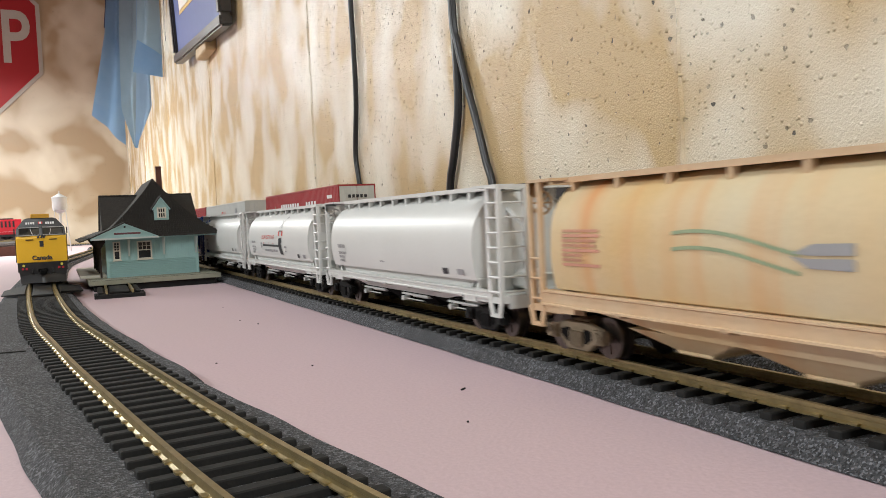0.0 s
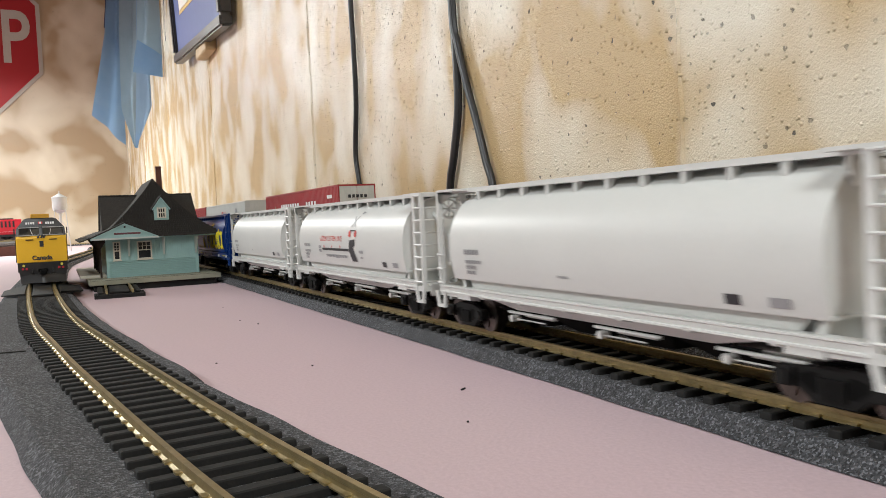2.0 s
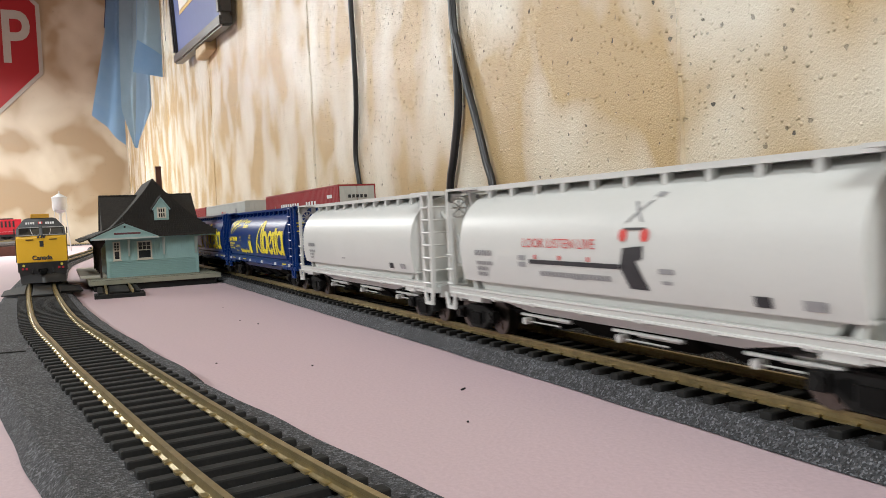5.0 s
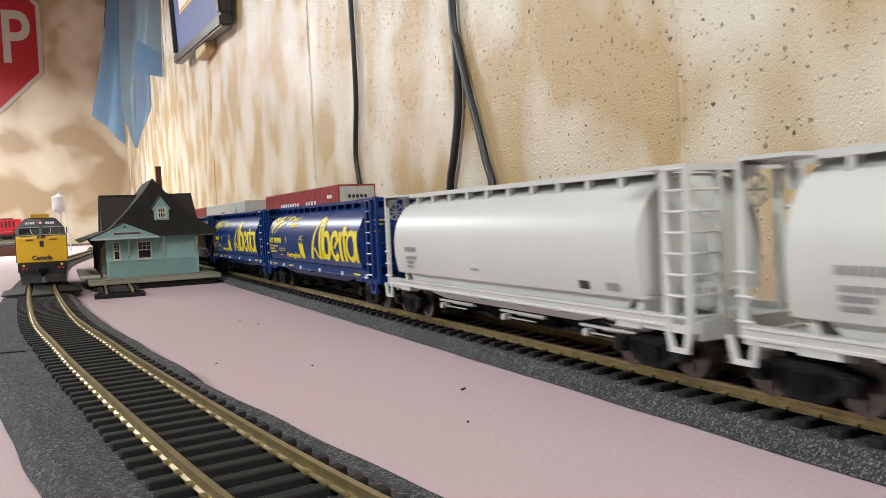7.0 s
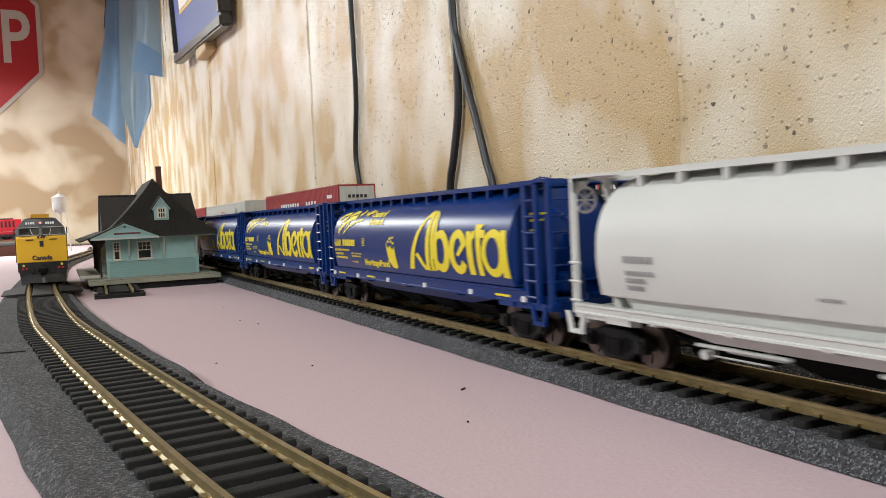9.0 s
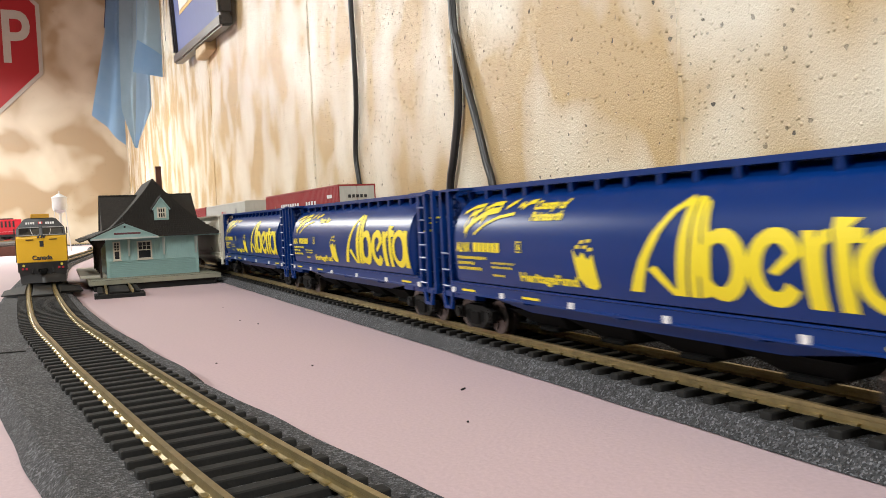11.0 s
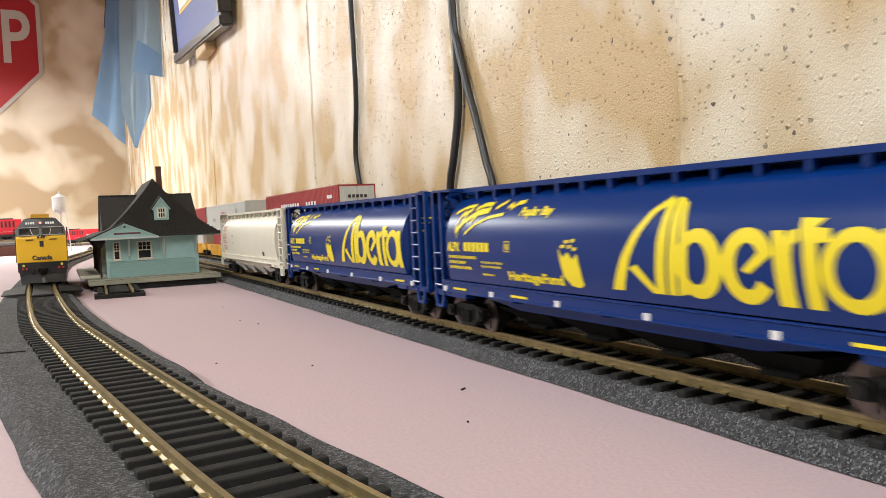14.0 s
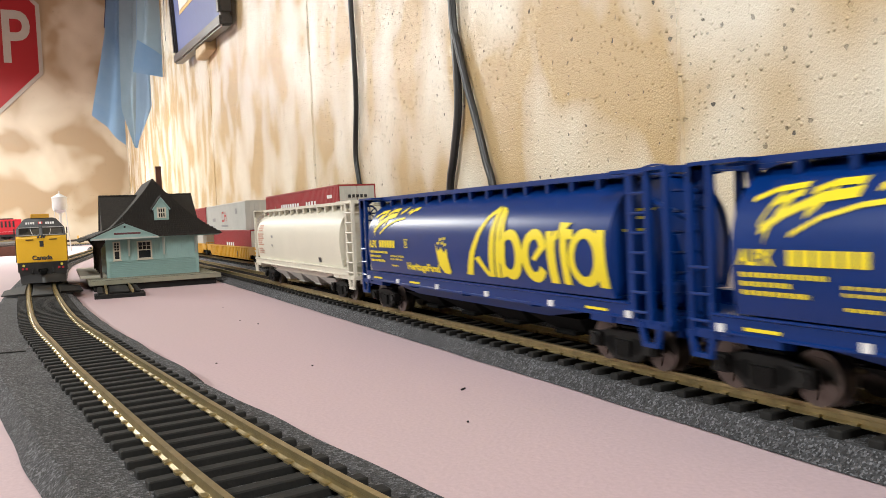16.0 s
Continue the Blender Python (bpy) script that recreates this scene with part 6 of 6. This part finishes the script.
# framed picture, leaning out from the wall at the top, on a pine block
def picture():
    root = base("framed_picture", pose(WALL_X - 0.006, 1.225, 0.350, 4.2, -3.0, 0), "dark-framed picture with blue mat hung on the wall", "picture")
    Lp, Hp, w, d = 0.50, 0.46, 0.019, 0.020
    for a in ((0, Lp, 0, w), (0, Lp, Hp - w, Hp), (0, w, w, Hp - w), (Lp - w, Lp, w, Hp - w)):
        part("frame_rail", bevelled(box(bmesh.new(), -d, 0, a[0], a[1], a[2], a[3]), 0.003, 2), M["frame"], root)
    part("backing", box(bmesh.new(), -0.008, -0.002, w, Lp - w, w, Hp - w), M["wood"], root)
    part("mat_board", box(bmesh.new(), -0.012, -0.009, w, Lp - w, w, Hp - w), M["mat_blue"], root, "blue mat board under glass")
    part("gold_line", box(bmesh.new(), -0.0128, -0.0122, 0.085, Lp - 0.085, 0.085, Hp - 0.085), M["gold"], root)
    part("sheet", box(bmesh.new(), -0.0136, -0.0130, 0.092, Lp - 0.092, 0.092, Hp - 0.092), M["paper"], root, "white paper sheet")
    return root


picture()
part_block = bevelled(box(bmesh.new(), WALL_X - 0.020, WALL_X, 1.400, 1.500, 0.350, 0.374), 0.002)
thing("wood_block", part_block, M["wood"], "small pine block fixed under the picture frame", "block")


# blue shirt hanging from a peg near the corner
def shirt():
    root = base("shirt", pose(0, 0, 0), "light blue cotton shirt hanging crumpled from a wall peg", "shirt")

    def sheet(name, material, left, right, depth, seed, folds=5, label=""):
        """A hanging cloth panel between two edge lines (x, y, z), with folds."""
        bm = bmesh.new()
        nu, nv = 28, 26
        grid = []
        for j in range(nv + 1):
            v = j / nv
            row = []
            for i in range(nu + 1):
                u = i / nu
                def along(line):
                    k = v * (len(line) - 1)
                    a = min(int(k), len(line) - 2)
                    return Vector(line[a]).lerp(Vector(line[a + 1]), k - a)
                p = along(left).lerp(along(right), u)
                f = depth * (math.sin(u * folds * 2 + seed + v * 1.3) + 0.5 * noise.noise(Vector((u * 4, v * 3, seed))))
                row.append(p + Vector((-f * 0.7, -f * 0.7, 0)))
            grid.append(row)
        front = [[bm.verts.new(p) for p in r] for r in grid]
        for a, b in zip(front[:-1], front[1:]):
            for i in range(nu):
                bm.faces.new((a[i], a[i + 1], b[i + 1], b[i]))
        bmesh.ops.solidify(bm, geom=bm.faces[:], thickness=0.003)
        part(name, bm, material, root, label, smooth=True)

    sheet("back_panel", M["cloth"], [(0.199, 2.66, 1.018), (0.166, 2.66, 0.654), (0.115, 2.66, 0.402)], [(0.228, 2.66, 1.021), (0.208, 2.66, 0.656), (0.201, 2.66, 0.312)], 0.007, 0.4, folds=4, label="")
    sheet("front_panel", M["cloth_grey"], [(0.209, 2.46, 0.948), (0.193, 2.46, 0.643), (0.183, 2.46, 0.392), (0.21, 2.46, 0.284)], [(0.256, 2.46, 0.955), (0.245, 2.46, 0.646), (0.23, 2.46, 0.467), (0.218, 2.46, 0.284)], 0.008, 2.0, folds=3, label="pale grey-blue front panel")
    # tail takes the lightened cloth as if lamplight fell on it
    sheet("tail", M["cloth_lit"], [(0.233, 2.36, 0.715), (0.223, 2.36, 0.512), (0.213, 2.36, 0.371), (0.206, 2.36, 0.274)], [(0.256, 2.36, 0.719), (0.256, 2.36, 0.491), (0.256, 2.36, 0.388), (0.209, 2.36, 0.274)], 0.004, 1.1, folds=3, label="shirt tail, its blue lightened for the light on it")
    sheet("sleeve", M["cloth_grey"], [(0.227, 2.12, 0.829), (0.206, 2.12, 0.563), (0.188, 2.12, 0.441)], [(0.256, 2.12, 0.835), (0.256, 2.12, 0.567), (0.256, 2.12, 0.43)], 0.006, 2.4, folds=4, label="pale blue sleeve")
    sheet("cuff", M["cloth"], [(0.201, 2.09, 0.514), (0.185, 2.09, 0.434)], [(0.256, 2.09, 0.478), (0.256, 2.09, 0.424)], 0.003, 2.0, folds=2, label="folded blue cuff")
    sheet("lining", M["cloth_dark"], [(0.256, 2.0, 0.792), (0.256, 2.0, 0.618), (0.254, 2.0, 0.495)], [(0.256, 2.0, 0.793), (0.256, 2.0, 0.619), (0.256, 2.0, 0.495)], 0.001, 3.0, folds=2, label="dark lining edge")
    sheet("collar", M["cloth_dark"], [(0.187, 2.7, 1.03), (0.168, 2.7, 0.768), (0.163, 2.7, 0.68)], [(0.23, 2.7, 1.036), (0.214, 2.7, 0.771), (0.199, 2.7, 0.679)], 0.008, 5.0, folds=3, label="navy folded part")
    part("peg", rod(bmesh.new(), (WALL_X, 2.45, 0.94), (WALL_X - 0.09, 2.45, 0.955), 0.006, 8), M["wood"], root)
    return root


shirt()


# octagonal road sign on the end wall
def road_sign():
    root = base("stop_sign", pose(-0.337, FAR_Y - 0.004, 0.790), "red octagonal stop sign with white border on the end wall", "sign")
    def octagon(r, y0, y1):
        return prism(bmesh.new(), [(r * math.cos(math.pi / 8 + i * math.pi / 4), r * math.sin(math.pi / 8 + i * math.pi / 4)) for i in range(8)], "y", y0, y1)
    R = 0.318 / math.cos(math.pi / 8)
    stop = text_flat("STOP", 0.195, 0, 0.74, 1.0, 0.004)
    part("plate", octagon(R, -0.004, 0.004), M["sign_white"], root, "white sign border")
    part("face", octagon(R * 0.955, -0.006, -0.0042), M["sign_red"], root, "red sign face")
    part("lettering", place(stop, (0.282 - max(v.co.x for v in stop.verts), -0.0062, -0.090), (1, 0, 0), (0, 0, 1), 0.0008), M["sign_white"], root, "white block lettering")
    return root


road_sign()

# crumbs on the board
bm = bmesh.new()
for i in range(7):
    x, y = random.uniform(-0.02, 0.115), random.uniform(0.12, 0.65)
    r = random.uniform(0.00012, 0.0003)
    box(bm, x - r, x + r, y - r * 1.6, y + r * 1.6, 0.0, r, None)
for x, y, w, d in ((0.0738, 0.2579, 0.0005, 0.0005), (0.0982, 0.1946, 0.0022, 0.0004), (0.0832, 0.1632, 0.0004, 0.0004)):
    box(bm, -w / 2, w / 2, -d / 2, d / 2, 0.0, 0.0004, pose(x, y, 0, 0, 0, 35))
thing("crumbs", bm, M["tie"], "tiny dark crumbs scattered on the pink board", "crumbs", kind="stuff")


# lamps, out of sight
def tube_fixture(x, y):
    root = base("ceiling_lamp", pose(x, y, LAMP_Z), "white ceiling tube lamp fixture", "lamp", "ceiling lamps")
    part("housing", bevelled(box(bmesh.new(), -0.14, 0.14, -0.62, 0.62, 0.02, CEIL_Z - LAMP_Z), 0.01), M["white"], root)
    return root


tube_fixture(-2.0, 0.75)
tube_fixture(-0.29, -1.25)
pendant = base("pendant_lamp", pose(*PENDANT), "dark-hooded tube lamp hanging over the board's far end", "lamp")
part("hood", prism(bmesh.new(), [(-0.17, -0.02), (-0.14, 0.05), (-0.05, 0.09), (0.05, 0.09), (0.14, 0.05), (0.17, -0.02), (0.16, -0.02), (0.13, 0.03), (-0.13, 0.03), (-0.16, -0.02)], "y", -0.54, 0.54), M["frame"], pendant)
part("cord", rod(bmesh.new(), (0, -0.15, 0.085), (0, -0.15, CEIL_Z - PENDANT[2]), 0.004, 8), M["cable"], pendant)


# ---- movement ----
def train_lag(t):
    """How far the train runs behind an even speed, in metres."""
    return float(np.interp(t, [0.0, 4.2, 6.4, 7.0, 7.7, 8.4, 9.1, 11.3, 12.5, 13.4, 14.0, 15.0, 16.0],
                           [0.0, 0.0, 0.0009, 0.0004, -0.0009, -0.0011, 0.0, 0.0008, 0.0006, -0.0008, -0.0011, 0.0010, 0.0014]))


def motions():
    for car, s8 in CARS:
        walk(car, [(t / 2, pose(TRACK_A, s8 + train_lag(t / 2) - SPEED * (t / 2 - 8.0), RAIL)) for t in range(33)])
    turn = math.degrees(SPEED / 0.0056)
    for ws, k in WHEELS:
        walk(ws, [(i / 10, pose(0, k, 0.0056, (turn * i / 10) % 360)) for i in range(161)])
    for car, back in FAR_TRAIN:
        walk(car, [(t, pose(0.017 + SPEED * (t - 11.2) - back, 3.02, RAIL, 0, 0, 90)) for t in (0.0, 4.0, 8.0, 12.0, 16.0)])


motions()
